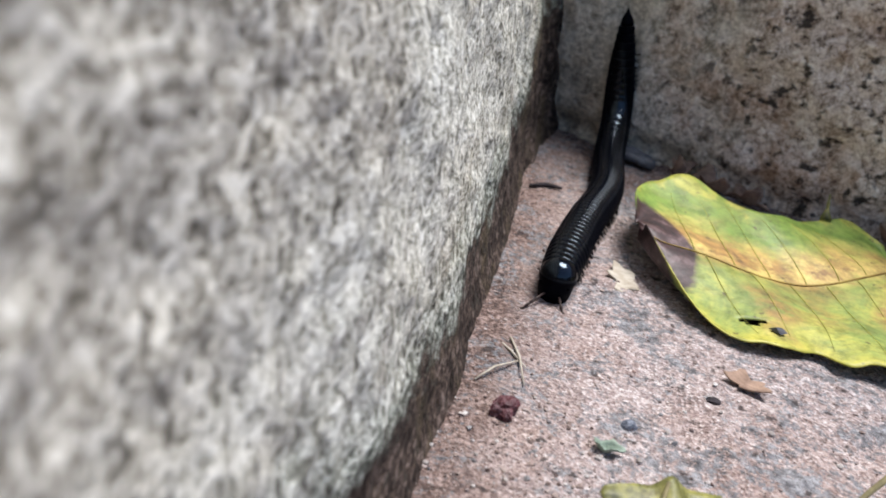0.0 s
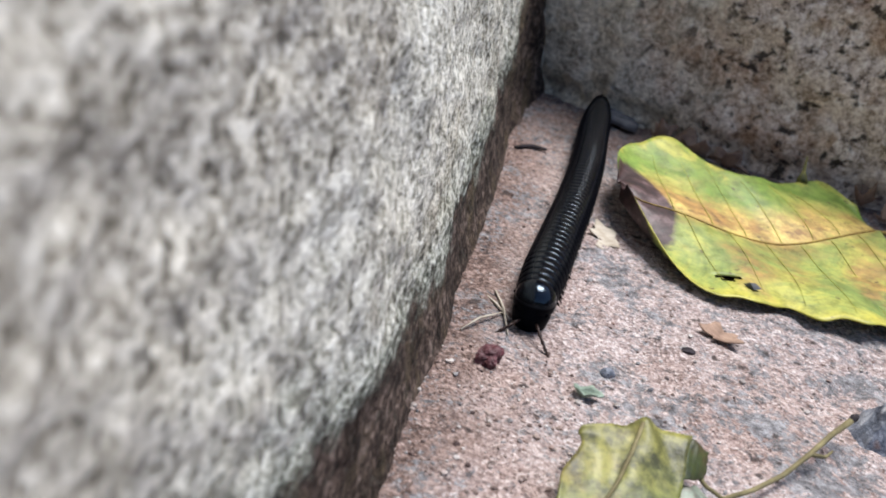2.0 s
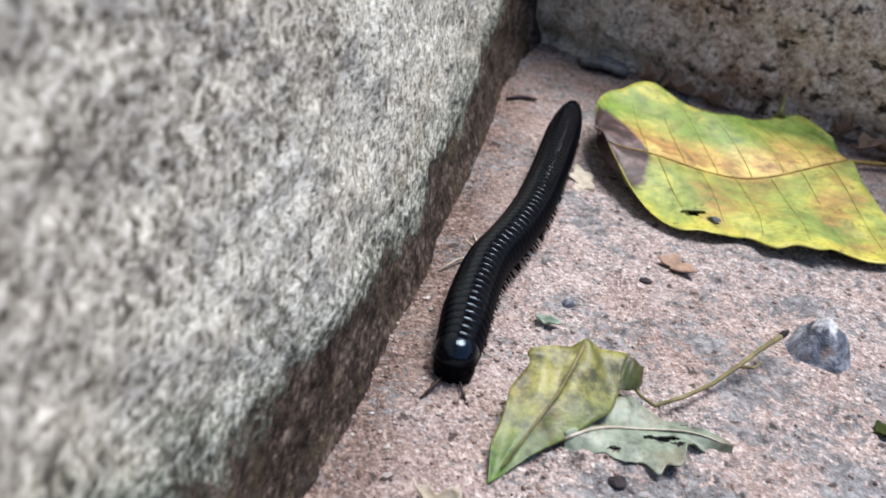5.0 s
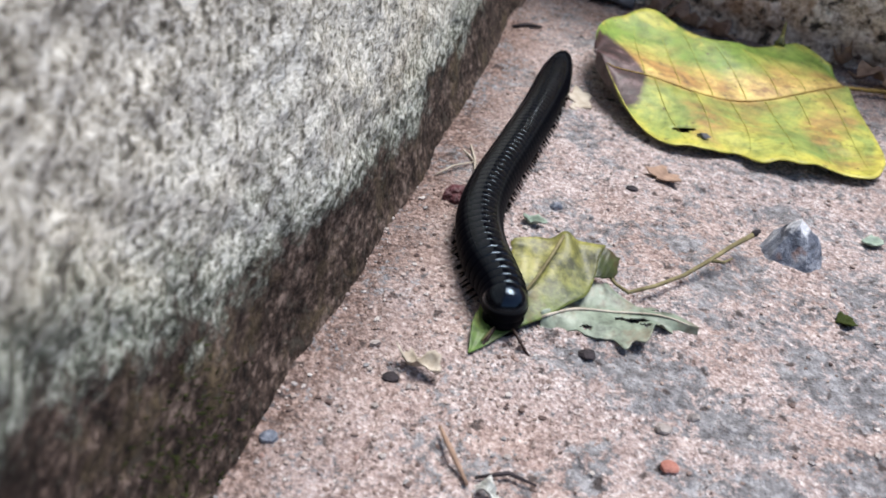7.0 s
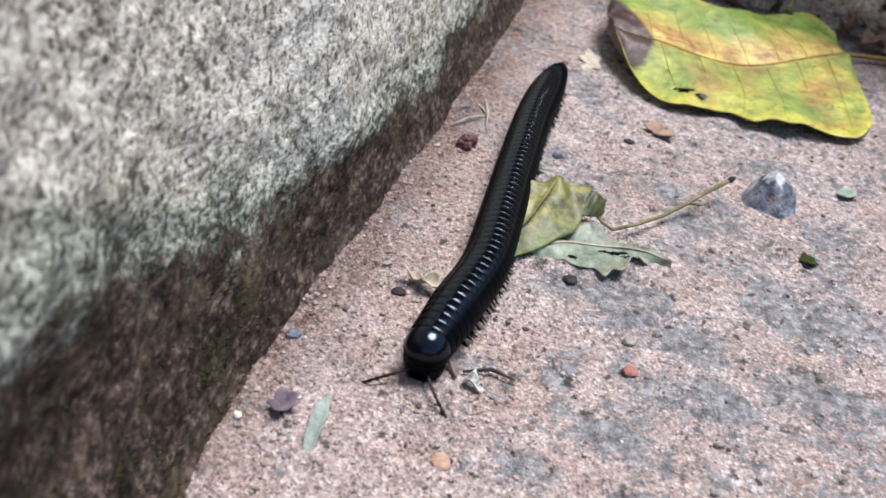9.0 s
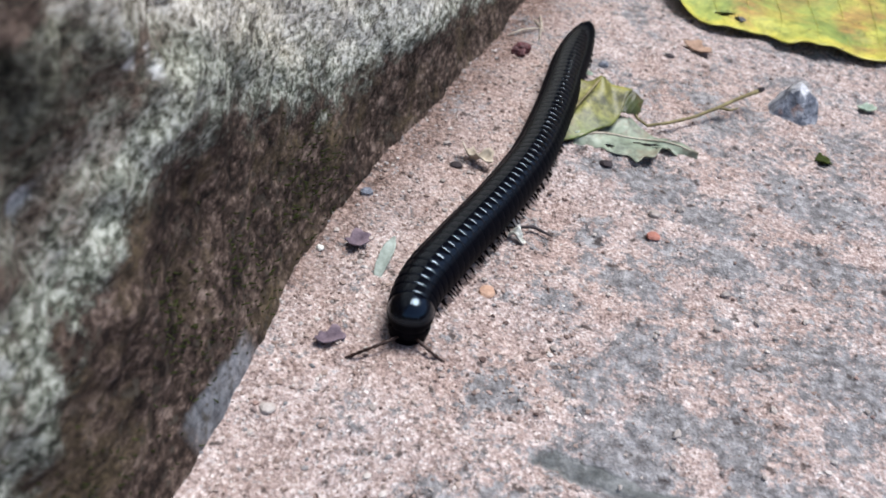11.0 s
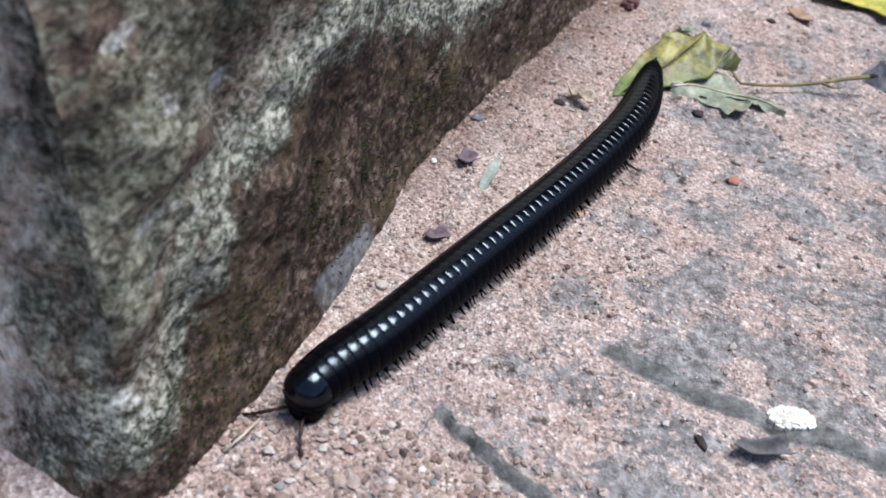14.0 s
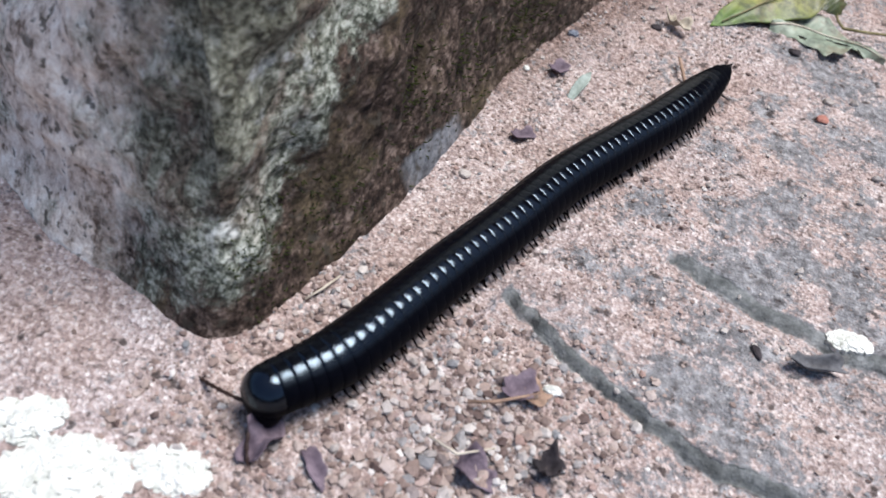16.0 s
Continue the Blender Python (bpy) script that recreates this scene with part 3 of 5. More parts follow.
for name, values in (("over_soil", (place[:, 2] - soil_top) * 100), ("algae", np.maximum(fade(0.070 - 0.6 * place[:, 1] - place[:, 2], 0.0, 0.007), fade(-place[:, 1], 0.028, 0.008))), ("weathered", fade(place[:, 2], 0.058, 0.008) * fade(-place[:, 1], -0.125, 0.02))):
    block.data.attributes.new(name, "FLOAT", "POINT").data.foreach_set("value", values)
tagged(block, "rough grey stone block with lichen and a soil-stained foot", "stone block", kind="structure")


# ---- the stone wall across the end ----
WALL_AT, WALL_WAY, WALL_OUT = (0.117, 0.3387), (0.819, -0.573), (-0.573, -0.819)


def end_wall():
    s = np.concatenate([np.arange(-0.07, 0.22, 0.0018), 0.22 + np.cumsum(0.004 * 1.25 ** np.arange(16))])
    z = np.concatenate([np.arange(-0.01, 0.13, 0.0018), 0.13 + np.cumsum(0.003 * 1.2 ** np.arange(3))])
    S, Zz = np.meshgrid(s, z)
    S, Zz = S.ravel(), Zz.ravel()
    p = np.stack([WALL_AT[0] + WALL_WAY[0] * S, WALL_AT[1] + WALL_WAY[1] * S, Zz], -1)
    d = 0.004 * grain(p, 0.035, 21) + 0.0026 * grain(p, 0.014, 22) + 0.0014 * grain(p, 0.006, 23) + 0.0008 * grain(p, 0.003, 24) - 0.03 * np.maximum(Zz, 0)
    d -= 0.004 * np.exp(-(((Zz - 0.004) / 0.006) ** 2))
    p[:, 0] += WALL_OUT[0] * d
    p[:, 1] += WALL_OUT[1] * d
    k = len(s)
    faces = [(j * k + i, j * k + i + 1, (j + 1) * k + i + 1, (j + 1) * k + i) for j in range(len(z) - 1) for i in range(k - 1)]
    back = p.copy()
    back[:, 0] -= WALL_OUT[0] * 0.15
    back[:, 1] -= WALL_OUT[1] * 0.15
    q = len(p)
    rim = [i for i in range(k)] + [j * k + k - 1 for j in range(1, len(z))] + [(len(z) - 1) * k + i for i in range(k - 2, -1, -1)] + [j * k for j in range(len(z) - 2, 0, -1)]
    verts = np.concatenate([p, back[rim]])
    r = len(rim)
    faces += [(rim[i], q + i, q + (i + 1) % r, rim[(i + 1) % r]) for i in range(r)]
    faces.append(tuple(q + i for i in range(r)))
    return verts, faces


wall = new("wall_north", mesh_of("wall_north", *end_wall(), BROWN_STONE))
tagged(wall, "rough brown weathered stone wall behind the leaf", "wall", kind="structure")

# ---- unseen walls added round about, tall in the north to block the low sky ----


def sky_blocker(name, x0, y0, x1, y1, high, thick=0.2):
    a, b = Vector((x0, y0, 0)), Vector((x1, y1, 0))
    way = (b - a).normalized()
    out = Vector((way.y, -way.x, 0)) * thick
    low = [a, b, b + out, a + out]
    verts = [p + Vector((0, 0, z)) for z in (-0.05, high) for p in low]
    faces = [(3, 2, 1, 0), (4, 5, 6, 7), (0, 1, 5, 4), (1, 2, 6, 5), (2, 3, 7, 6), (3, 0, 4, 7)]
    ob = new(name, mesh_of(name, verts, faces, BLOCKER_DARK, False))
    return tagged(ob, "plain dark wall out of view, added to block sky", "wall", kind="structure")


sky_blocker("wall_south", -2.0, -1.9, 2.0, -1.9, 0.5)
sky_blocker("wall_east", 1.9, -1.9, 1.9, 1.9, 0.6)
sky_blocker("wall_west", -1.9, 1.9, -1.9, -1.9, 0.5)
sky_blocker("wall_far_north", 1.9, 1.9, -1.9, 1.9, 2.3)

# ---- the millipede ----
RINGS, TURN_KEYS = 60, 0.25
millipede = thing("millipede", "glossy black millipede crawling on sandy stone", "millipede")


def body_radius(u):
    """Radius along the body: u is 0 at the head, 1 at the tail."""
    r = 0.0059 * min(1.0, 0.86 + 1.5 * u)
    if u > 0.8:
        r *= 1 - 0.55 * ((u - 0.8) / 0.2) ** 2.2
    return r


def ring_mesh(r, long, first=False):
    """One body ring: a narrow front part that slips under the next, and a swollen rear part."""
    prof = [(0.62, 0.978), (0.46, 0.984), (0.44, 0.986), (0.425, 0.989), (0.405, 0.9915), (0.38, 0.9925), (0.20, 0.9980), (-0.02, 1.000), (-0.24, 0.9982), (-0.43, 0.9935), (-0.47, 0.990), (-0.495, 0.985), (-0.50, 0.95)]
    if first:
        prof = [(1.30, 0.10), (1.27, 0.28), (1.18, 0.47), (1.02, 0.65), (0.80, 0.80), (0.52, 0.91), (0.22, 0.975), (-0.1, 1.0), (-0.4, 0.995), (-0.5, 0.96), (-0.5, 0.85)]
    sides = 28
    verts, faces = [], []
    for y, k in prof:
        for i in range(sides):
            a = 2 * math.pi * i / sides
            verts.append((r * k * math.cos(a), long * y, r * k * math.sin(a)))
    for j in range(len(prof) - 1):
        for i in range(sides):
            i2 = (i + 1) % sides
            faces.append((j * sides + i, j * sides + i2, (j + 1) * sides + i2, (j + 1) * sides + i))
    faces.append(tuple(range(sides - 1, -1, -1)))
    faces.append(tuple(range((len(prof) - 1) * sides, len(prof) * sides)))
    me = mesh_of("body_ring", verts, [f[::-1] for f in faces], NECK_BLACK if first else RING_BLACK)
    me.materials.append(RING_EDGE)
    for k in range((len(prof) - 1) * sides):
        if k // sides >= len(prof) - 3:
            me.polygons[k].material_index = 1
    return me


def leg_mesh(side):
    pts = [(0, 0, 0), (side * 0.0017, 0.0001, 0.0003), (side * 0.0025, 0.0003, 0.0001), (side * 0.0030, 0.0002, -0.0005), (side * 0.0034, 0.0, -0.0011), (side * 0.0036, -0.0003, -0.0015)]
    return mesh_of("leg", *tube(pts, [0.00030, 0.00030, 0.00025, 0.00019, 0.00013, 0.00005], 6), LEG_BLACK)


LEGS = {1: leg_mesh(1), -1: leg_mesh(-1)}
moving_rings, moving_legs = [], []
SPACE = 0.165 / (RINGS + 1.5)
shared = {}
for i in range(RINGS):
    u = (i + 1) / (RINGS + 1)
    r = round(body_radius(u), 5)
    if r not in shared:
        shared[r] = ring_mesh(r, SPACE)
    ring = part("body_ring", shared[r], millipede)
    moving_rings.append((ring, i + 1))
    if 2 < i < RINGS - 3:
        for k, off in enumerate((0.25, -0.25)):
            for side in (1, -1):
                leg = part("leg", LEGS[side], ring)
                moving_legs.append((leg, side, i + k * 0.5, (side * r * 0.42, SPACE * off, -r * 0.80), r))
collum = part("collum", ring_mesh(body_radius(0.0), SPACE * 1.35, True), millipede, "smooth domed neck shield")
moving_rings.append((collum, 0.0))


def head_mesh():
    bm = bmesh.new()
    bmesh.ops.create_uvsphere(bm, u_segments=24, v_segments=14, radius=1.0)
    for v in bm.verts:
        v.co = Vector((v.co.x * 0.0046, v.co.y * 0.0036, v.co.z * 0.0048 * (1.12 if v.co.z < 0 else 0.9)))
        if v.co.z < -0.002:
            v.co.y += 0.0008
    me = bpy.data.meshes.new("head")
    bm.to_mesh(me)
    bm.free()
    me.materials.append(RING_BLACK)
    me.polygons.foreach_set("use_smooth", [True] * len(me.polygons))
    return me


head = part("head", head_mesh(), millipede, "blunt black head facing the ground")
moving_rings.append((head, -0.75))


def antenna_mesh(side):
    pts, radii, at = [], [], Vector((0, 0, 0))
    way = Vector((side * 0.6, 0.8, 0.2))
    for k in range(7):
        end = at + way.normalized() * (0.0021 - 0.00010 * k)
        pts += [at, at.lerp(end, 0.3), at.lerp(end, 0.85)]
        radii += [0.00026, 0.00034, 0.00046]
        at = end
        way += Vector((side * 0.10, 0.0, -0.17))
    return mesh_of("antenna", *tube(pts + [at], radii + [0.0001], 7), FEELER)


antennae = []
for side in (1, -1):
    feeler = part("antenna", antenna_mesh(side), head, "thin black jointed antenna")
    antennae.append((feeler, side))
    eye = bmesh.new()
    bmesh.ops.create_icosphere(eye, subdivisions=2, radius=0.0006, matrix=Matrix.Translation((side * 0.0036, 0.0012, 0.0019)))
    me = bpy.data.meshes.new("eye")
    eye.to_mesh(me)
    eye.free()
    me.materials.append(RING_EDGE)
    part("eye", me, head)


def telson_mesh():
    r = body_radius(1.0)
    prof = [(0.5, 0.95), (0.1, 0.98), (-0.4, 0.86), (-0.9, 0.6), (-1.4, 0.3), (-1.9, 0.12), (-2.4, 0.03)]
    sides, verts, faces = 20, [], []
    for y, k in prof:
        for i in range(sides):
            a = 2 * math.pi * i / sides
            verts.append((r * k * math.cos(a), SPACE * y, r * k * math.sin(a) + (1 - k) * 0.0008))
    for j in range(len(prof) - 1):
        for i in range(sides):
            i2 = (i + 1) % sides
            faces.append(((j + 1) * sides + i, (j + 1) * sides + i2, j * sides + i2, j * sides + i))
    faces.append(tuple(range(sides)))
    faces.append(tuple(range(len(prof) * sides - 1, (len(prof) - 1) * sides - 1, -1)))
    return mesh_of("telson", verts, faces, RING_BLACK)


telson = part("telson", telson_mesh(), millipede, "pointed black tail tip")
moving_rings.append((telson, RINGS + 1.0))

# ---- leaves ----


def sheet(stations, zed, nv=20, nu=48, ragged=0.0, holes=(), seed=0, thick=0.0003):
    """A leaf blade: stations of (s, x, y, up, low) along the midrib in millimetres, zed(x, y, v) gives the height."""
    st = np.array(stations, float)
    s = np.linspace(0, 1, nu)

    def smooth(col):
        a = np.interp(np.linspace(0, 1, 400), st[:, 0], st[:, col])
        k = 13
        pad = np.concatenate([2 * a[0] - a[k:0:-1], a, 2 * a[-1] - a[-2:-k - 2:-1]])
        return np.interp(s, np.linspace(0, 1, 400), np.convolve(pad, np.ones(2 * k + 1) / (2 * k + 1), "valid"))

    mx, my, up, low = (smooth(c) / 1000 for c in (1, 2, 3, 4))
    verts = []
    for j in range(nu):
        for i in range(-nv, nv + 1):
            v = i / nv
            w = up[j] if v > 0 else low[j]
            e = 1 + ragged * float(grain(np.array([[s[j] * 9 + seed, (v > 0) * 7.0, 0.5]]), 0.5, seed)[0])
            x, y = mx[j] + 0.0 * v, my[j] + v * w * e
            verts.append((x, y, zed(x, y, v, s[j])))
    k = 2 * nv + 1
    faces = []
    for j in range(nu - 1):
        for i in range(k - 1):
            c = np.array(verts[j * k + i][:2])
            if any(((c[0] - hx) / rx) ** 2 + ((c[1] - hy) / ry) ** 2 < 1 + 0.5 * math.sin(5 * math.atan2(c[1] - hy, c[0] - hx)) for hx, hy, rx, ry in holes):
                continue
            faces.append((j * k + i, j * k + i + 1, (j + 1) * k + i + 1, (j + 1) * k + i))
    return np.array(verts), [f[::-1] for f in faces]


def solid(ob, thickness):
    mod = ob.modifiers.new("thickness", "SOLIDIFY")
    mod.thickness, mod.offset = thickness, -1.0
    return ob


LEAF_AT = Vector((0.111, 0.230, 0.0))
LEAF_STATIONS = [(0.0, 84.3, 241, 5, 6), (0.02, 86.3, 236.5, 20, 18), (0.045, 88.6, 234.6, 28.5, 24), (0.08, 92, 234.6, 34.5, 33), (0.14, 98, 234.8, 40.5, 41), (0.21, 105, 234, 45, 44), (0.29, 113, 232.4, 50, 41.5), (0.34, 118, 232, 45, 39.5),
                 (0.40, 124, 232.1, 40, 41), (0.46, 130, 232.6, 35, 46), (0.53, 137, 233.6, 32.5, 50), (0.66, 150, 238, 34, 55), (0.80, 164, 244.4, 35, 62), (0.89, 173, 249.4, 31.5, 54), (0.955, 179, 253, 26, 33), (1.0, 183, 255.4, 15, 11)]


def yellow_height(x, y, v, s):
    lift = -0.0255 - 0.111 * x + 0.178 * y
    z = 0.0016 + 0.5 * (lift + math.sqrt(lift * lift + 0.004 ** 2))
    z += 0.0016 * abs(v) ** 1.5 - 0.0006 * math.exp(-(v / 0.06) ** 2)
    z += 0.0011 * math.sin(s * 21 + 2.5 * abs(v)) * abs(v) + 0.0012 * math.sin(9 * s + 4 * v)
    z += 0.0018 * math.exp(-(s / 0.08) ** 2) * math.cos(6 * v)
    return max(z, 0.0008)


leaf = thing("fallen_leaf", "large yellowing leaf with brown withered tip, lying on paving", "leaf", LEAF_AT)
lv, lf = sheet(LEAF_STATIONS, lambda x, y, v, s: max(yellow_height(x, y, v, s), floor_at(x, y) + 0.0011), 26, 84, 0.04, [(0.1075, 0.2020, 0.0034, 0.0014)], 3)
blade = part("blade", mesh_of("blade", lv - np.array(LEAF_AT), lf, YELLOW_LEAF), leaf)
for name, values in (("along", np.repeat(np.linspace(0, 1, 84), 53)), ("across", np.tile(np.linspace(-1, 1, 53), 84))):
    blade.data.attributes.new(name, "FLOAT", "POINT").data.foreach_set("value", values)
solid(blade, 0.00035)
st = np.array(LEAF_STATIONS)


def leaf_point(s, v):
    x, y = np.interp(s, st[:, 0], st[:, 1]) / 1000, np.interp(s, st[:, 0], st[:, 2]) / 1000
    w = np.interp(s, st[:, 0], st[:, 3] if v > 0 else st[:, 4]) / 1000
    return Vector((x, y + v * w, yellow_height(x, y + v * w, v, s) + 0.0002)) - LEAF_AT


rib = [leaf_point(s, 0.0) for s in np.linspace(0.03, 0.985, 40)]
part("midrib", mesh_of("midrib", *tube(rib, np.linspace(0.0002, 0.00042, 40), 7), VEIN), leaf, "dark brown midrib")
for s0, v1, ds in ((0.17, 0.8, 0.02), (0.3, 0.85, -0.02), (0.42, 0.86, -0.04), (0.55, 0.85, -0.06), (0.68, 0.85, -0.08), (0.8, 0.85, -0.08),
                   (0.2, -0.85, 0.03), (0.34, -0.88, -0.02), (0.48, -0.9, -0.05), (0.62, -0.9, -0.07), (0.75, -0.9, -0.08), (0.88, -0.88, -0.08)):
    line = [leaf_point(s0 + ds * f * f, v1 * f) for f in np.linspace(0.02, 1, 16)]
    part("side_vein", mesh_of("side_vein", *tube(line, np.linspace(0.00012, 0.00005, 16), 5), SIDE_VEIN), leaf)
fl = leaf_point(0.265, -0.80)
part("torn_flap", mesh_of("torn_flap", [fl + Vector(p) for p in ((0, 0, 0.0002), (0.0032, -0.0006, 0.0012), (0.0045, -0.0024, 0.0006), (0.0022, -0.0030, 0.0003), (0.0012, -0.0012, 0.0014), (0.0024, -0.0016, -0.0004))], [(0, 4, 1), (4, 2, 1), (4, 3, 2), (0, 3, 4), (0, 1, 5), (1, 2, 5), (2, 3, 5), (3, 0, 5)], SLATE, False), leaf, "grey curled flap beside a hole")
spike = [leaf_point(0.80, 0.96), leaf_point(0.805, 1.0) + Vector((0.0015, 0.003, 0.0015)), leaf_point(0.81, 1.0) + Vector((0.003, 0.008, 0.006))]
part("leaf_spur", mesh_of("leaf_spur", *tube(spike, [0.0022, 0.0009, 0.0003], 6), GREEN_LEAF), leaf, "thin green spur on the edge")
stalk = [leaf_point(0.98, 0.0), Vector((0.192, 0.258, 0.0022)) - LEAF_AT, Vector((0.205, 0.256, 0.003)) - LEAF_AT, Vector((0.225, 0.250, 0.003)) - LEAF_AT]
part("stalk", mesh_of("stalk", *tube(stalk, [0.0006, 0.0008, 0.0009, 0.0011], 8), VEIN), leaf, "brown leaf stalk")


def flake(name, label, category, at, long, wide, turn, material, seed, curl=0.0008, lift=0.0004, thick=0.00035, ragged=0.22, group=""):
    """A small flat leaf scrap or chip with an uneven outline, curled a little."""
    rnd = random.Random(seed)
    sides, rings = 22, 5
    rim = [1 + ragged * (math.sin(2 * a + seed) * 0.5 + math.sin(5 * a + 2.1 * seed) * 0.5 + rnd.uniform(-0.5, 0.5)) for a in np.linspace(0, 2 * math.pi, sides, endpoint=False)]
    top, faces = [(0.0, 0.0, lift)], []
    for j in range(1, rings + 1):
        for i in range(sides):
            a = 2 * math.pi * i / sides
            q = j / rings * rim[i]
            x, y = q * math.cos(a), q * math.sin(a)
            top.append((x * long / 2000, y * wide / 2000, lift + curl * (x * x * math.cos(seed) + 1.2 * y * y + 0.4 * math.sin(4 * x + seed))))
    for i in range(sides):
        faces.append((0, 1 + i, 1 + (i + 1) % sides))
    for j in range(rings - 1):
        for i in range(sides):
            i2 = (i + 1) % sides
            faces.append((1 + j * sides + i, 1 + (j + 1) * sides + i, 1 + (j + 1) * sides + i2, 1 + j * sides + i2))
    n = len(top)
    low = [(x, y, z - thick) for x, y, z in top]
    faces += [tuple(i + n for i in f[::-1]) for f in faces]
    last = 1 + (rings - 1) * sides
    faces += [(last + i, n + last + i, n + last + (i + 1) % sides, last + (i + 1) % sides) for i in range(sides)]
    ob = new(name, mesh_of(name, top + low, faces, material))
    ob.matrix_world = pose(at[0] / 1000, at[1] / 1000, floor_at(at[0] / 1000, at[1] / 1000) + thick * 0.8 + 0.0002, 0, 0, turn)
    return tagged(ob, label, category, group)


def crumb(name, label, category, at, size, material, seed, turn=0.0, rough=0.25, group="", sub=2, sink=0.3):
    """A small irregular lump: size is (x, y, z) in millimetres."""
    bm = bmesh.new()
    bmesh.ops.create_icosphere(bm, subdivisions=sub, radius=0.5)
    co = np.array([v.co for v in bm.verts])
    d = 1 + rough * grain(co + seed * 3.7, 0.42, seed) + 0.5 * rough * grain(co + seed, 0.2, seed + 1)
    for v, k in zip(bm.verts, d):
        v.co = Vector((v.co.x * k * size[0], v.co.y * k * size[1], v.co.z * k * size[2])) / 1000
    me = bpy.data.meshes.new(name)
    bm.to_mesh(me)
    bm.free()
    me.materials.append(material)
    ob = new(name, me)
    ob.matrix_world = pose(at[0] / 1000, at[1] / 1000, floor_at(at[0] / 1000, at[1] / 1000) + size[2] * (0.5 - sink) / 1000, 0, 0, turn)
    return tagged(ob, label, category, group)


def strand(name, label, category, points, radii, material, group=""):
    o = Vector(points[0]) / 1000
    ob = new(name, mesh_of(name, *tube([Vector(p) / 1000 - o for p in points], [r / 1000 for r in radii], 7), material))
    ob.location = o
    return tagged(ob, label, category, group)


# the folded green leaf with its stem, which the millipede brushes past
CURL_AT = Vector((0.070, 0.113, 0.0))
curled = thing("curled_leaf", "folded olive-green leaf with a long stem on paving", "leaf", CURL_AT)


def curled_patch(a, b2, c, d, bulge, ripple, seed, nu=30, nv=24):
    """A crumpled piece of leaf between four corners (in millimetres), pushed up in the middle and rippled along its sides."""
    a, b2, c, d = (np.array(p, float) / 1000 for p in (a, b2, c, d))
    verts = []
    for j in range(nu):
        v = j / (nu - 1)
        for i in range(nv):
            u = i / (nv - 1)
            wob = 0.05 * math.sin(9 * v + seed) + 0.04 * math.sin(17 * v + 2 * seed)
            u2, v2 = u + wob * (u - 0.5), v + 0.06 * math.sin(8 * u + seed) * (v - 0.5)
            p = (a * (1 - u2) + b2 * u2) * (1 - v2) + (d * (1 - u2) + c * u2) * v2
            p[2] += bulge * math.sin(math.pi * u) * (0.3 + 0.7 * math.sin(math.pi * min(1, v * 0.8 + 0.1)))
            p[2] += ripple * (math.sin(13 * u + 3 * v + seed) * 0.5 + math.sin(7 * v + 5 * u + seed) * 0.4 + 0.25 * math.sin(25 * u - 9 * v))
            p[2] = max(p[2], 0.0008)
            verts.append(tuple(p - np.array(CURL_AT)))
    return verts, [(j * nv + i, j * nv + i + 1, (j + 1) * nv + i + 1, (j + 1) * nv + i) for j in range(nu - 1) for i in range(nv - 1)]


# from the tip on the paving: left edge, right edge, each x, y, z in millimetres
CURL_ROWS = [((33, 89, 1.0), (33.4, 88.8, 1.0)), ((34.6, 98, 3.0), (41, 95, 1.6)), ((37, 105, 4.8), (47, 99, 2.2)), ((40, 111, 6.3), (54, 102.4, 3.0)), ((42.6, 116, 7.8), (60, 108, 4.4)), ((44, 119.3, 8.8), (64.6, 114.8, 6.2)), ((45.2, 121, 9.2), (66.8, 121.8, 8.8))]


def folded_blade(nu=36, nv=26):
    """Ruled between the two edges, with a raised fold down the middle, pleats at the top and a wavy margin."""
    rows = np.array(CURL_ROWS, float) / 1000
    at = np.linspace(0, len(rows) - 1, nu)
    left, right = (np.stack([np.interp(at, np.arange(len(rows)), rows[:, k, c]) for c in range(3)], -1) for k in (0, 1))
    verts = []
    for j in range(nu):
        f = j / (nu - 1)
        for i in range(nv):
            u = i / (nv - 1)
            edge = 2 * abs(u - 0.5)
            p = left[j] * (1 - u) + right[j] * u
            p = p + (right[j] - left[j]) * 0.035 * math.sin(15 * f + 4 * u) * (u - 0.5) * 2
            p[2] += f * (0.0012 * math.exp(-((u - 0.56) / 0.13) ** 2) + 0.0006 * math.sin(math.pi * u))
            p[2] += 0.0004 * f * math.sin(13 * u + 7 * f) + 0.0005 * f * math.sin(9 * f + 21 * u * f) * (1 - edge) + 0.0005 * edge * math.sin(19 * f + 3 * u)
            p[1] += 0.0014 * f ** 6 * math.sin(math.pi * u)
            p[2] = max(p[2], 0.0008)
            verts.append(tuple(p - np.array(CURL_AT)))
    return verts, [(j * nv + i, j * nv + i + 1, (j + 1) * nv + i + 1, (j + 1) * nv + i) for j in range(nu - 1) for i in range(nv - 1)]


solid(part("blade", mesh_of("blade", *folded_blade(), GREEN_LEAF), curled), 0.0003)
fold = [Vector(p) / 1000 - CURL_AT for p in ((36, 92, 1.9), (43, 101.3, 4.4), (49, 109, 7.2), (53, 115.5, 9.4), (56.4, 121.8, 10.9))]
part("midrib", mesh_of("midrib", *tube(fold, [0.0002, 0.00028, 0.00034, 0.0004, 0.0004], 6), STEM), curled, "pale yellow midrib along the fold")
solid(part("rolled_edge", mesh_of("rolled_edge", *curled_patch((63.0, 113.0, 5.6), (69.4, 116.4, 3.0), (71.0, 121.2, 6.2), (64.6, 122.0, 8.7), 0.0009, 0.0002, 4.1), OLIVE), curled, "dark olive rolled-over leaf edge"), 0.0003)
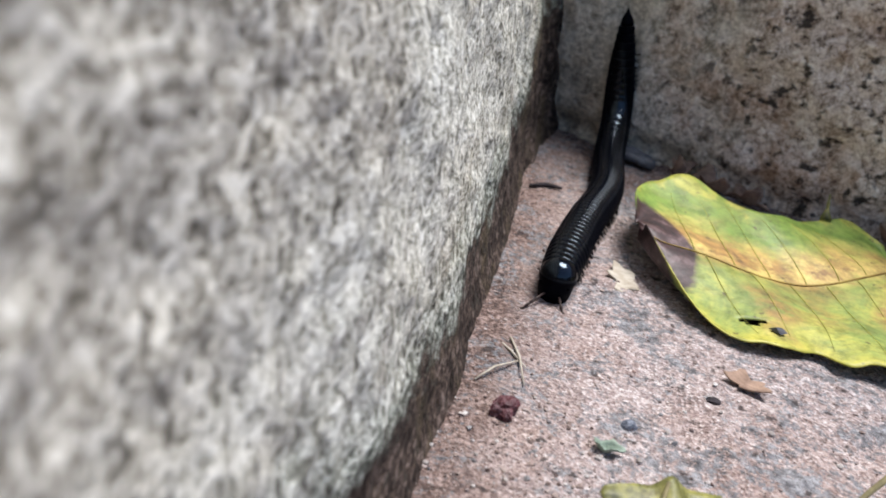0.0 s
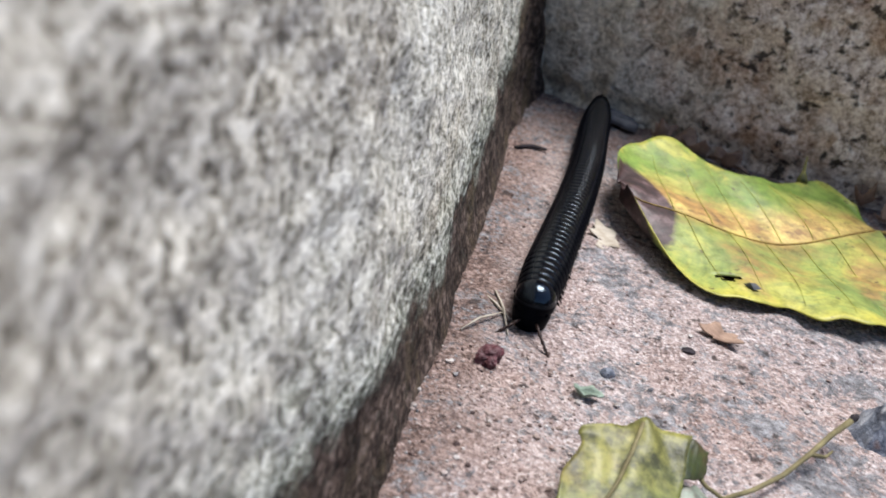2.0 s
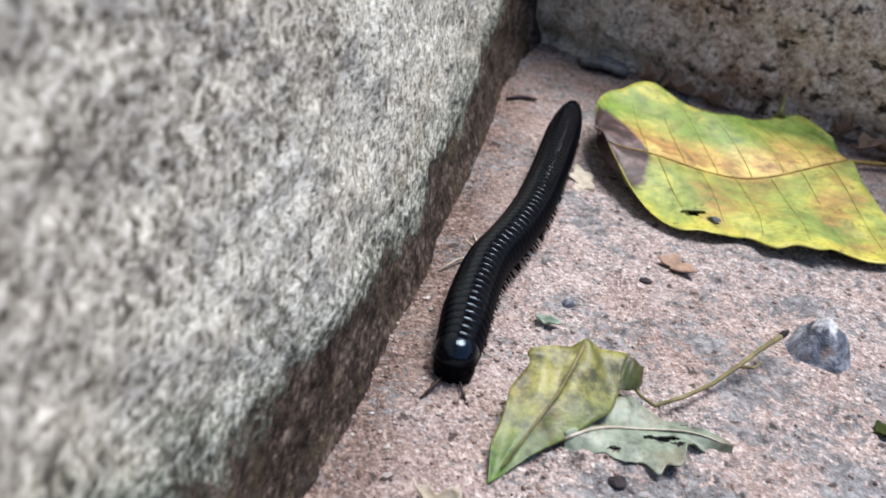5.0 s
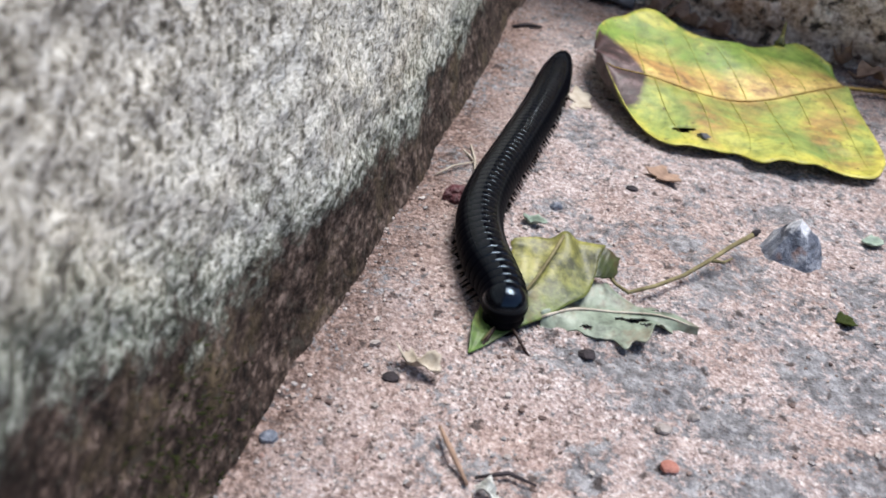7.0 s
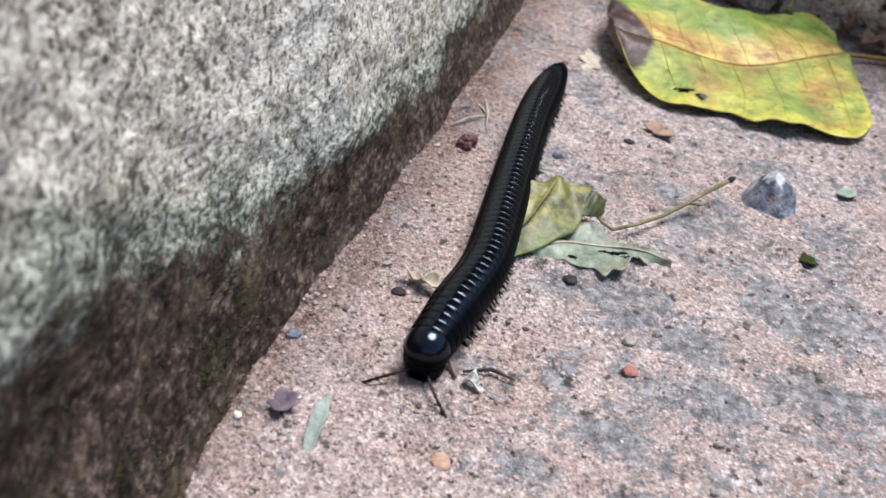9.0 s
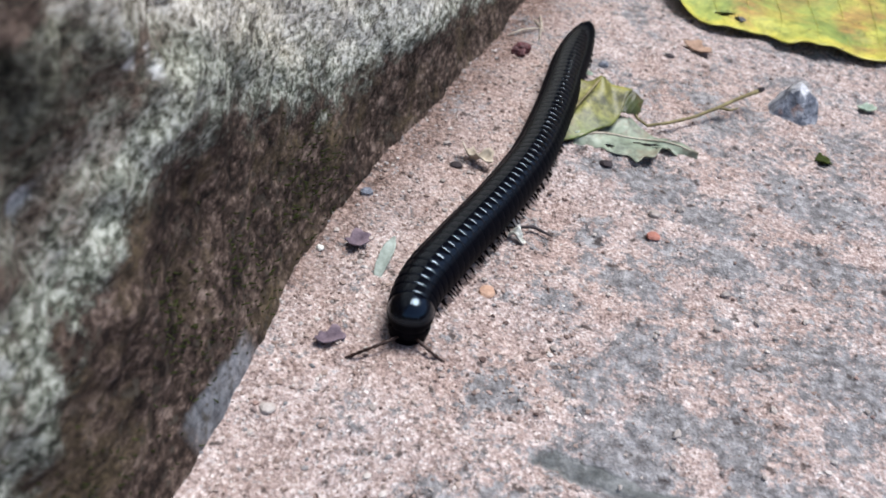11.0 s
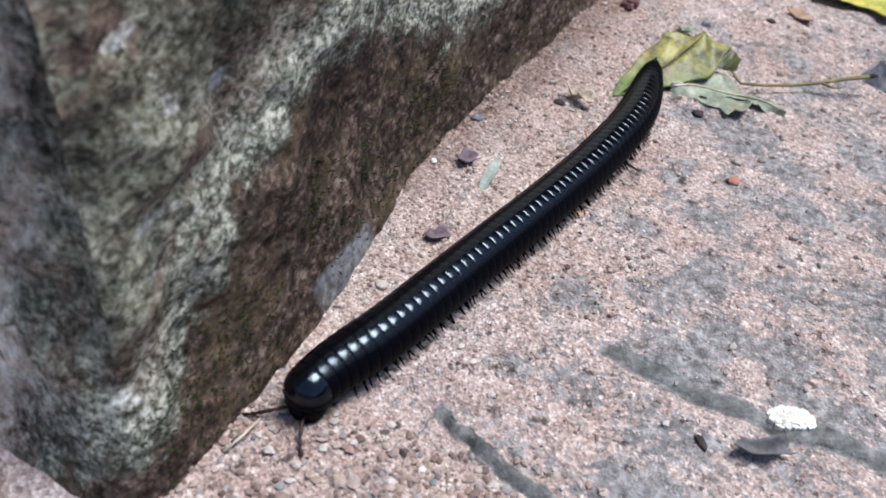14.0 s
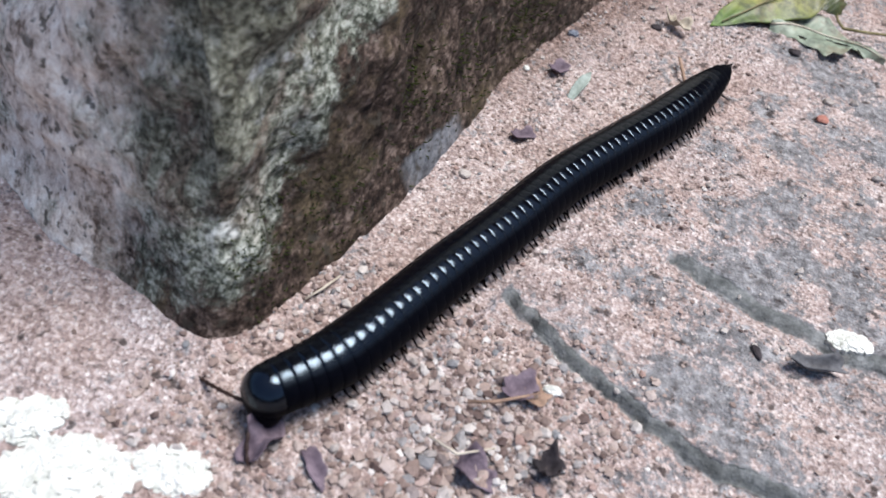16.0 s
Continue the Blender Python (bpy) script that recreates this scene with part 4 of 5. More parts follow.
stem = [Vector(p) / 1000 - CURL_AT for p in ((66.8, 119.0, 4.6), (69.2, 115.2, 3.0), (72, 112.8, 2.4), (79, 115.5, 3), (87, 120, 3.6), (95, 126, 4.6), (102, 131.5, 5.8), (108.5, 136, 6.8))]
stalk_part = part("stem", mesh_of("stem", *tube(stem, [0.0004, 0.0004, 0.0005, 0.0005, 0.0005, 0.00055, 0.0006, 0.0007], 9), STEM), curled, "thin yellow-green stem")
part("stem_end", mesh_of("stem_end", *tube([stem[-1], stem[-1] + Vector((0.0012, 0.0009, 0.0003)), stem[-1] + Vector((0.0024, 0.0017, 0.0004))], [0.00072, 0.0009, 0.0005], 9), DARK_BIT), stalk_part, "dark dried stem end")
part("side_stem", mesh_of("side_stem", *tube([stem[5], stem[5] + Vector((0.004, 0.0005, -0.0006)), stem[5] + Vector((0.007, 0.003, -0.0008))], [0.0005, 0.0004, 0.0002], 6), STEM), stalk_part)

TORN_AT = Vector((0.068, 0.101, 0.0))
torn = thing("torn_leaf", "pale grey-green torn leaf underside with holes, on paving", "leaf", TORN_AT)
TORN = [(0.0, 50, 101, 1, 1.5), (0.2, 57, 103.5, 5.5, 5), (0.38, 63, 105.4, 10, 9.5), (0.54, 69, 106.3, 8.2, 13.2), (0.64, 73, 105.8, 7, 11.5), (0.70, 75, 105.2, 6, 4.5), (0.85, 80, 103.8, 3.6, 3), (1.0, 86, 102, 0.8, 1)]


def torn_height(x, y, v, s):
    return 0.0019 + 0.0012 * math.sin(7 * s) * v + 0.0011 * abs(v) * math.sin(14 * s + 2 * v) + 0.0007 * math.sin(3 * v + 9 * s)


tv, tf = sheet(TORN, torn_height, 22, 90, 0.13, [(0.0600, 0.0992, 0.0013, 0.0008), (0.0710, 0.1030, 0.0038, 0.0011), (0.0745, 0.1008, 0.0022, 0.0012), (0.0780, 0.1082, 0.0016, 0.0006)], 8)
solid(part("blade", mesh_of("blade", tv - np.array(TORN_AT), tf, PALE_LEAF), torn), 0.0003)
rib = [Vector((0.050 + 0.034 * f, 0.101 + 0.0053 * math.sin(2.9 * f) - 0.0002 * f, torn_height(0, 0, 0, f) + 0.0002)) - TORN_AT for f in np.linspace(0, 1, 18)]
part("midrib", mesh_of("midrib", *tube(rib, np.linspace(0.0004, 0.00015, 18), 6), PALE_DRY), torn, "pale raised midrib")

# ---- stones and crumbs on the paving ----


def angular_rock():
    bm = bmesh.new()
    bmesh.ops.create_icosphere(bm, subdivisions=3, radius=0.5)
    cuts = [((0.75, -0.15, 0.65), 0.20), ((-0.80, -0.25, 0.55), 0.24), ((0.1, -0.85, 0.55), 0.20), ((-0.15, 0.8, 0.6), 0.26), ((0.9, 0.3, 0.2), 0.36), ((-0.9, 0.4, 0.1), 0.40), ((0, 0, -1), 0.20), ((0.45, -0.65, 0.6), 0.21)]
    for n, d in cuts:
        n = Vector(n).normalized()
        for v in bm.verts:
            over = v.co.dot(n) - d
            if over > 0:
                v.co -= n * over
    co = np.array([v.co for v in bm.verts])
    d = 0.018 * grain(co, 0.12, 41) + 0.03 * grain(co, 0.3, 42)
    for v, k in zip(bm.verts, d):
        v.co += v.co.normalized() * float(k)
        v.co = Vector((v.co.x * 0.0205, v.co.y * 0.0175, v.co.z * 0.0215))
    me = bpy.data.meshes.new("angular_rock")
    bm.to_mesh(me)
    bm.free()
    me.materials.append(BLUE_STONE)
    return me


rock = tagged(new("angular_rock", angular_rock()), "small angular blue-grey rock with whitish facets", "rock")
rock.matrix_world = pose(0.1215, 0.1385, 0.0030, 0, 0, -28)

crumb("dried_berry", "shrivelled dark red berry lying near the stone block", "berry", (33, 152), (5.4, 4.6, 4.0), BERRY, 5, 20, 0.55, sub=3)
for k, pts in enumerate((((39, 183, 0.8), (39.5, 174, 1.4), (39, 163, 0.8)), ((28, 163, 0.8), (33, 168, 1.5), (40, 173, 1.0)), ((36, 181, 0.6), (38, 176, 1.2), (40.5, 170, 0.9)))):
    strand("dry_grass", "thin bleached dry grass blade on paving", "grass blade", pts, (0.25, 0.32, 0.15), PALE_DRY, "dry grass blades by the berry")
flake("leaf_scrap", "tan dry leaf scrap with a pointed corner", "leaf scrap", (95, 174), 9, 8, 40, DRY, 11, 0.0006, 0.0004, ragged=0.5)
flake("leaf_scrap", "small mint-green leaf scrap on sandy paving", "leaf scrap", (53.5, 144), 6.5, 3.0, -25, MINT, 12, 0.0012)
flake("leaf_scrap", "pale curled dry leaf scrap on paving", "leaf scrap", (23, 83), 9, 4.2, -35, PALE_DRY, 13, 0.0022, 0.0008, ragged=0.35)
crumb("dark_crumb", "dark crumb of bark beside a pale leaf scrap", "crumb", (17.5, 80), (3.6, 3.0, 2.0), DARK_BIT, 14)
flake("white_chip", "white curved chip of shell on paving", "chip", (35, 51.5), 5.6, 2.6, -30, WHITE, 15, 0.0016, 0.0006)
strand("dark_splinter", "dark curved splinter on sandy paving", "splinter", ((33, 55, 0.6), (39, 56, 1.2), (44, 54, 0.6)), (0.3, 0.5, 0.2), DARK_BIT)
flake("grass_sliver", "narrow grey-green dry leaf sliver", "leaf scrap", (4.6, 36), 17, 3.0, 84, GREY_GREEN, 16, 0.0006, 0.0008, ragged=0.1)
crumb("white_grain", "bright white stone grain on paving", "pebble", (-11, 37), (2.2, 2.0, 1.6), WHITE, 17)
flake("leaf_scrap", "crumpled dark violet leaf scrap on paving", "leaf scrap", (-2.5, 40), 6.5, 5, 30, VIOLET, 18, 0.0009, 0.0005, ragged=0.28)
flake("leaf_scrap", "dark purple flattened leaf scrap on paving", "leaf scrap", (-3, 7.5), 6.0, 4.4, 10, VIOLET, 19, 0.0008, 0.0004, ragged=0.28)
crumb("orange_crumb", "orange clay crumb on paving", "crumb", (29, 30), (3.8, 3.6, 2.2), ORANGE, 20)
crumb("red_crumb", "small red clay crumb on paving", "crumb", (70, 61), (3.6, 3.0, 1.8), RED, 21)
crumb("pebble", "pale rounded pebble on paving", "pebble", (71, 71), (3.6, 2.8, 2.0), PEBBLE, 22)
flake("leaf_scrap", "dark green leaf scrap on grey flagstone", "leaf scrap", (125, 111), 5, 4.5, 0, MOSS, 23)
flake("leaf_scrap", "pale green leaf scrap on grey flagstone", "leaf scrap", (148, 148), 7, 4, 12, MINT, 24)
crumb("dark_crumb", "dark crumb on sandy paving", "crumb", (59, 91), (4.0, 3.8, 1.8), DARK_BIT, 25)
crumb("dark_crumb", "small dark crumb on sandy paving", "crumb", (84, 166), (4.0, 2.6, 1.6), DARK_BIT, 26)
crumb("pebble", "small blue-grey pebble on paving", "pebble", (61, 154), (3.8, 3.2, 2.2), BLUE_STONE, 27)
crumb("pebble", "small blue-grey pebble near the stone block", "pebble", (-4, 62), (3.6, 3.0, 2.0), BLUE_STONE, 28)
crumb("pebble", "whitish pebble on sandy paving", "pebble", (-11, -13), (3.2, 3.0, 2.2), PEBBLE, 29)
crumb("pebble", "white angular pebble among the grit", "pebble", (26, -63), (3.6, 2.8, 2.2), WHITE, 30)
flake("leaf_scrap", "violet-grey dry leaf scrap among the grit", "leaf scrap", (20, -66), 8, 6.5, 25, VIOLET, 31, 0.0012, 0.0006, ragged=0.28)
flake("leaf_scrap", "brown dry leaf scrap beside a violet one", "leaf scrap", (23.5, -66), 4.5, 5.5, 60, DRY, 32, 0.0009, 0.0005, ragged=0.4)
flake("leaf_scrap", "dark blue-grey crumpled leaf scrap on sand", "leaf scrap", (-18, -98), 9, 6, 70, VIOLET, 33, 0.003, 0.0012, ragged=0.28)
flake("leaf_scrap", "violet-brown dry leaf scrap on sand", "leaf scrap", (-8, -98), 8, 3.5, -40, VIOLET, 34, 0.0008, ragged=0.3)
flake("leaf_scrap", "dark brown leaf scrap among the grit", "leaf scrap", (18, -86), 9, 5.5, -12, VIOLET, 35, 0.002, 0.0008, ragged=0.28)
flake("leaf_scrap", "small blackish leaf scrap among the grit", "leaf scrap", (30, -80), 6, 4.5, 20, DARK_BIT, 36, 0.002, 0.0008, ragged=0.5)
flake("leaf_scrap", "dry grey-brown leaf scrap on the flagstone", "leaf scrap", (75, -32), 13, 4.0, 8, SLATE, 37, 0.0015, 0.0006, ragged=0.25)
crumb("dark_crumb", "narrow dark crumb on the flagstone", "crumb", (63, -33), (2.2, 4.4, 1.4), DARK_BIT, 38, 25)
strand("twig", "thin curved dark twig on the grit", "twig", ((12, -74, 1.0), (17, -72, 1.8), (24, -66, 1.4)), (0.3, 0.4, 0.2), DRY)
strand("dry_grass", "thin bent dry grass stalk on the grit", "grass blade", ((8, -84, 0.8), (14, -85.5, 1.2), (20, -81, 0.9)), (0.25, 0.3, 0.2), PALE_DRY, "dry grass stalks")
strand("pine_needle", "short pale dry needle beside the stone block", "needle", ((-26, -66, 0.9), (-24, -62, 1.3), (-22.5, -57, 1.0)), (0.2, 0.3, 0.2), PALE_DRY)
strand("twig", "thin brown twig lying on sandy paving", "twig", ((27, 67, 0.7), (29, 60, 1.4), (31.5, 53, 0.8)), (0.35, 0.6, 0.35), DRY)
strand("twig", "short dark twig near the wall corner", "twig", ((61, 289, 0.8), (67, 291, 1.4), (73, 291, 1.0)), (0.5, 0.9, 0.5), DARK_BIT)
flake("leaf_scrap", "flat yellowish leaf scrap near the fallen leaf", "leaf scrap", (78, 225), 16, 9, 80, PALE_DRY, 39, 0.0005, 0.0003, ragged=0.5)
flake("white_chip", "small white chip on sandy paving", "chip", (-19, -80), 5.5, 3.0, 30, WHITE, 40, 0.0012, 0.0005)
for k, (x, y, l, w, a) in enumerate(((198, 302, 13, 8, 50), (196, 284, 14, 9, 20), (201, 268, 15, 8, -30), (207, 258, 14, 8, 10), (193, 312, 9, 4, 70))):
    flake("leaf_scrap", "crumpled pinkish dry leaf scrap by the wall", "leaf scrap", (x, y), l, w, a, DRY, 50 + k, 0.004, 0.003, ragged=0.5, group="dry leaf scraps along the wall")
for k, (x, y, l, w, a) in enumerate(((137, 318, 16, 7, -30), (150, 309, 15, 6, -35), (127, 324, 12, 6, 0))):
    flake("leaf_scrap", "crumbled sandy brown litter at the wall foot", "leaf scrap", (x, y), l, w, a, DRY, 60 + k, 0.003, 0.0015, ragged=0.6, group="litter at the wall foot")
flake("slate_chip", "flat grey slate chip in the wall corner", "slate chip", (109, 333), 20, 11, -25, SLATE, 71, 0.0012, 0.0015, 0.003, ragged=0.2)

# white lichen crusts, each a cluster of small lobes


def lichen(at, long, wide, turn, lobes, seed):
    rng = random.Random(seed)
    pieces = []
    for _ in range(lobes * 3):
        q, a = math.sqrt(rng.random()), rng.uniform(0, 2 * math.pi)
        x, y = q * math.cos(a) * long / 2000, q * math.sin(a) * wide / 2000
        r, n = rng.uniform(0.0004, 0.0013), 9
        turned = Matrix.Rotation(radians(turn), 3, "Z") @ Vector((x, y, 0))
        z = floor_at(at[0] / 1000 + turned.x, at[1] / 1000 + turned.y) + rng.uniform(0.0, 0.0007) + 0.0006 * (1 - q)
        rim = [(x + r * rng.uniform(0.6, 1.2) * math.cos(2 * math.pi * i / n), y + r * rng.uniform(0.6, 1.2) * math.sin(2 * math.pi * i / n), z) for i in range(n)]
        low = [(p, q2, z - 0.0022) for p, q2, _z in rim]
        pieces.append((rim + low + [(x, y, z + rng.uniform(-0.0003, 0.0004))], [(i, (i + 1) % n, 2 * n) for i in range(n)] + [(n + i, n + (i + 1) % n, (i + 1) % n, i) for i in range(n)]))
    ob = new("white_lichen", mesh_of("white_lichen", *joined(pieces), WHITE, False))
    ob.matrix_world = pose(at[0] / 1000, at[1] / 1000, 0, 0, 0, turn)
    return tagged(ob, "crusty white lichen patch on stone paving", "lichen", kind="stuff")


for k, (x, y, l, w, a, c) in enumerate(((82, -20.5, 9.5, 5.0, 10, 60), (-44, -117, 22, 13, 20, 210), (-57, -112, 16, 8, 30, 110), (-29, -109, 13, 8, 0, 90), (-38, -129, 26, 12, 10, 200))):
    lichen((x, y), l, w, a, c, 80 + k)
# ---- loose grit, far too much to count ----


def grit(count, box, sizes, seed):
    rng = np.random.default_rng(seed)
    base = bmesh.new()
    bmesh.ops.create_icosphere(base, subdivisions=1, radius=0.5)
    co = np.array([v.co for v in base.verts])
    tri = np.array([[v.index for v in f.verts] for f in base.faces])
    base.free()
    x = rng.uniform(box[0], box[1], count)
    y = rng.uniform(box[2], box[3], count)
    bare = slab_drop(x, y)[1] < 0.2
    x, y, count = x[bare], y[bare], int(bare.sum())
    size = sizes[0] + (sizes[1] - sizes[0]) * rng.random(count) ** 2.5
    z = ground_height(x, y) + size * 0.12
    v = co[None] * (1 + rng.uniform(-0.35, 0.35, (count, len(co), 1)))
    v = v * (size[:, None, None] * rng.uniform(0.65, 1.25, (count, 1, 3)) * np.array([1, 1, 0.7]))
    a = rng.uniform(0, 2 * math.pi, count)[:, None]
    vx, vy = v[..., 0] * np.cos(a) - v[..., 1] * np.sin(a), v[..., 0] * np.sin(a) + v[..., 1] * np.cos(a)
    v = np.stack([vx + x[:, None], vy + y[:, None], v[..., 2] + z[:, None]], -1)
    f = tri[None] + (np.arange(count) * len(co))[:, None, None]
    return v.reshape(-1, 3), f.reshape(-1, 3).tolist()


gravel = grit(750, (-0.004, 0.030, -0.100, -0.055), (0.0008, 0.0032), 8)
gv, gf = joined([gravel, grit(6500, (-0.10, 0.21, -0.15, 0.36), (0.0005, 0.0013), 5), grit(4200, (-0.045, 0.045, -0.14, -0.05), (0.0006, 0.0022), 6), grit(3500, (-0.03, 0.05, -0.04, 0.16), (0.0005, 0.0014), 7)])
loose = new("loose_grit", mesh_of("loose_grit", gv, gf, GRIT, False))
tagged(loose, "loose pinkish sand grains and grit on the paving", "grit", kind="stuff")

rng = random.Random(9)
lumps = []
for k in range(6):
    ob = crumb("pebble", "small stone pebble among the loose grit", "pebble", (0, 0), (1, 1, 1), PEBBLE, 100 + k, 0, 0.3, "pebbles in the grit", 1)
    lumps.append(ob)
for k in range(170):
    x, y = (rng.uniform(-20, 45), rng.uniform(-110, -50)) if k < 55 else (rng.uniform(-14, 140), rng.uniform(-45, 175))
    w = rng.uniform(1.6, 3.0) if k < 70 else rng.uniform(1.1, 1.9)
    if k < 6:
        ob = lumps[k]
    else:
        ob = lumps[k % 6].copy()
        scene.collection.objects.link(ob)
    ob.matrix_world = pose(x / 1000, y / 1000, floor_at(x / 1000, y / 1000) + w * 0.0002, 0, 0, rng.uniform(0, 360)) @ Matrix.Diagonal((w, w * rng.uniform(0.6, 1), w * 0.7, 1))

# moss tufts that cling to the foot of the block
from mathutils.bvhtree import BVHTree

block_tree = BVHTree.FromPolygons([v.co for v in block.data.vertices], [tuple(p.vertices) for p in block.data.polygons])


def moss():
    rng = random.Random(4)
    pieces = []
    for cy, cz, spread_y, count in ((-0.014, 0.020, 0.012, 150), (0.045, 0.012, 0.02, 220), (-0.05, 0.012, 0.018, 160), (-0.072, 0.012, 0.01, 120), (0.01, 0.012, 0.015, 120)):
        for _ in range(count):
            y, z = rng.gauss(cy, spread_y * 0.5), max(0.001, rng.gauss(cz, 0.007))
            hit = block_tree.ray_cast(Vector((0.15, y, z)), Vector((-1, 0, 0)))
            if hit[0] is None:
                continue
            p, n = hit[0], hit[1]
            way = (n + Vector((rng.uniform(-1, 1), rng.uniform(-1, 1), rng.uniform(-0.3, 1)))).normalized()
            long = rng.uniform(0.0006, 0.0018)
            pieces.append(tube([p - n * 0.0003, p + way * long * 0.6, p + way * long + Vector((0, 0, 0.0002))], [0.00018, 0.00014, 0.00003], 4, False))
    return joined(pieces)


tufts = new("moss", mesh_of("moss", *moss(), MOSS))
tagged(tufts, "sparse dark green moss on the stone foot", "moss", kind="stuff")


# ---- how things move ----
SPINES = {}


def spine(t, *points):
    """The body's middle line at t seconds, from the head to the tail, in millimetres, 6.6 mm over the paving where no height is given."""
    SPINES[t] = np.array([(*p, 6.6) if len(p) == 2 else p for p in points], float) / 1000


spine(0, (52.3, 203.3), (61.2, 226.5), (71.2, 250.0), (84.7, 278.7), (95.4, 317.4), (101.1, 339.5, 18.1), (98.1, 341.6, 39.8), (96.0, 343.1, 55.6))
spine(0.5, (48.2, 193.9), (56.8, 218.1), (67.2, 239.5), (78.5, 264.5), (88.6, 293.1), (102.7, 338.4, 9.7), (100.0, 340.3, 27.5), (98.1, 341.6, 43.9))
spine(1, (45.8, 186.7), (51.7, 202.0), (61.0, 220.2), (73.4, 248.4), (85.4, 281.9), (97.7, 322.7), (101.2, 339.5, 20.0), (99.1, 340.9, 34.4))
spine(1.5, (46.6, 173.6), (51.1, 185.3), (58.3, 205.4), (68.9, 233.7), (82.3, 274.3), (96.9, 320.2), (101.3, 339.4, 22.6))
spine(2, (43.7, 166.0), (49.5, 182.1), (57.4, 202.7), (66.9, 227.3), (79.6, 262.5), (91.0, 299.4), (103.3, 338.0, 9.6))
spine(2.5, (36.2, 163.4), (43.5, 179.9), (52.3, 192.9), (62.6, 213.0), (74.0, 245.0), (87.3, 285.2), (102.3, 333.0))
spine(3, (34.2, 155.9), (40.0, 170.0), (46.4, 180.2), (55.7, 195.2), (68.0, 224.4), (81.5, 265.4), (95.7, 311.9))
spine(3.5, (32.5, 139.7), (35.1, 149.6), (41.2, 165.0), (53.6, 187.0), (66.0, 216.7), (78.5, 253.4), (92.1, 294.2))
spine(3.7, (28.2, 135.5), (31.1, 145.5), (37.6, 160.9), (47.1, 177.7), (58.6, 199.0), (68.4, 227.3), (79.5, 261.8), (91.2, 295.4))
spine(6, (29.1, 103.2), (30.8, 113.7), (31.9, 128.4), (34.9, 145.4), (42.0, 159.7), (54.6, 186.3), (66.9, 222.4), (77.9, 259.4))
spine(6.5, (35.8, 103.1), (34.6, 115.5), (33.5, 129.4), (36.3, 142.9), (44.4, 162.0), (55.1, 188.2), (67.6, 224.3), (77.8, 259.9))
spine(7, (41.2, 95.0), (40.8, 104.0), (37.9, 116.8), (37.5, 131.6), (41.5, 149.0), (50.5, 173.2), (62.7, 206.8), (74.8, 248.0))
spine(7.5, (39.2, 78.9), (40.2, 89.9), (40.7, 104.0), (41.1, 122.3), (44.6, 144.2), (52.0, 170.6), (63.8, 203.3), (73.2, 234.9))
spine(8, (31.2, 65.1), (33.7, 80.3), (38.5, 94.9), (41.3, 113.5), (44.4, 132.4), (49.9, 157.9), (60.1, 189.3), (69.7, 220.0))
spine(8.5, (31.4, 57.6), (32.7, 69.3), (36.1, 83.7), (38.5, 99.8), (41.3, 118.1), (47.3, 146.3), (56.5, 181.3), (66.7, 212.7))
spine(9, (23.4, 50.8), (25.0, 55.3), (30.6, 69.2), (37.0, 85.0), (41.6, 107.5), (46.1, 131.0), (53.6, 166.7), (64.3, 202.9))
spine(9.5, (17.7, 43.9), (20.2, 50.2), (26.9, 64.3), (35.8, 83.0), (41.5, 103.3), (46.5, 133.3), (53.5, 165.9), (61.3, 193.1))
spine(9.7, (17.5, 37.7), (20.7, 50.5), (27.8, 63.3), (36.3, 80.2), (42.8, 101.4), (46.1, 128.3), (52.9, 161.2), (59.8, 190.7))
spine(11.8, (10.6, -9.8), (10.0, -2.0), (12.1, 8.7), (17.7, 25.2), (25.5, 44.3), (34.4, 66.4), (40.9, 91.1), (45.0, 122.7), (50.8, 152.5))
spine(12, (10.5, -15.7), (11.8, -1.2), (16.5, 14.2), (23.6, 34.3), (32.1, 55.3), (39.6, 81.9), (43.3, 115.7), (46.0, 147.9))
spine(12.5, (2.2, -22.7), (6.9, -8.8), (13.1, 5.2), (21.1, 23.1), (30.1, 46.1), (37.7, 69.4), (41.4, 101.4), (44.2, 137.8))
spine(13, (-2.8, -38.8), (-1.1, -27.8), (3.1, -14.9), (10.8, 4.1), (20.0, 24.0), (29.3, 43.8), (38.2, 68.6), (41.7, 98.4), (43.0, 130.7))
spine(13.5, (-7.1, -47.6), (-4.0, -39.6), (-0.3, -27.8), (7.3, -8.1), (15.5, 10.4), (25.0, 31.6), (34.4, 55.5), (41.1, 84.8), (41.2, 116.1))
spine(14, (-16.4, -55.2), (-12.1, -44.9), (-5.2, -32.9), (2.7, -16.0), (11.7, 3.2), (22.0, 25.2), (31.2, 46.8), (39.9, 73.7), (43.1, 103.8))
spine(14.5, (-15.8, -65.8), (-11.6, -57.1), (-6.4, -46.0), (0.4, -29.8), (8.2, -11.5), (17.2, 8.4), (27.5, 31.2), (38.1, 55.3), (44.1, 88.3))
spine(15, (-11.6, -80.6), (-10.1, -65.6), (-5.3, -50.4), (1.0, -31.9), (8.4, -11.7), (17.4, 9.4), (26.9, 29.2), (36.3, 49.2), (44.6, 77.0))
spine(15.5, (-16.4, -87.6), (-12.0, -74.6), (-6.6, -59.9), (-0.5, -43.5), (6.3, -24.9), (14.4, -4.8), (24.0, 15.9), (34.6, 40.6), (42.1, 67.7))
spine(16, (-22.8, -95.1), (-18.7, -89.7), (-12.6, -79.6), (-7.5, -65.6), (-2.0, -49.2), (4.5, -31.6), (11.5, -10.8), (20.5, 8.6), (30.7, 30.5), (40.1, 58.4))


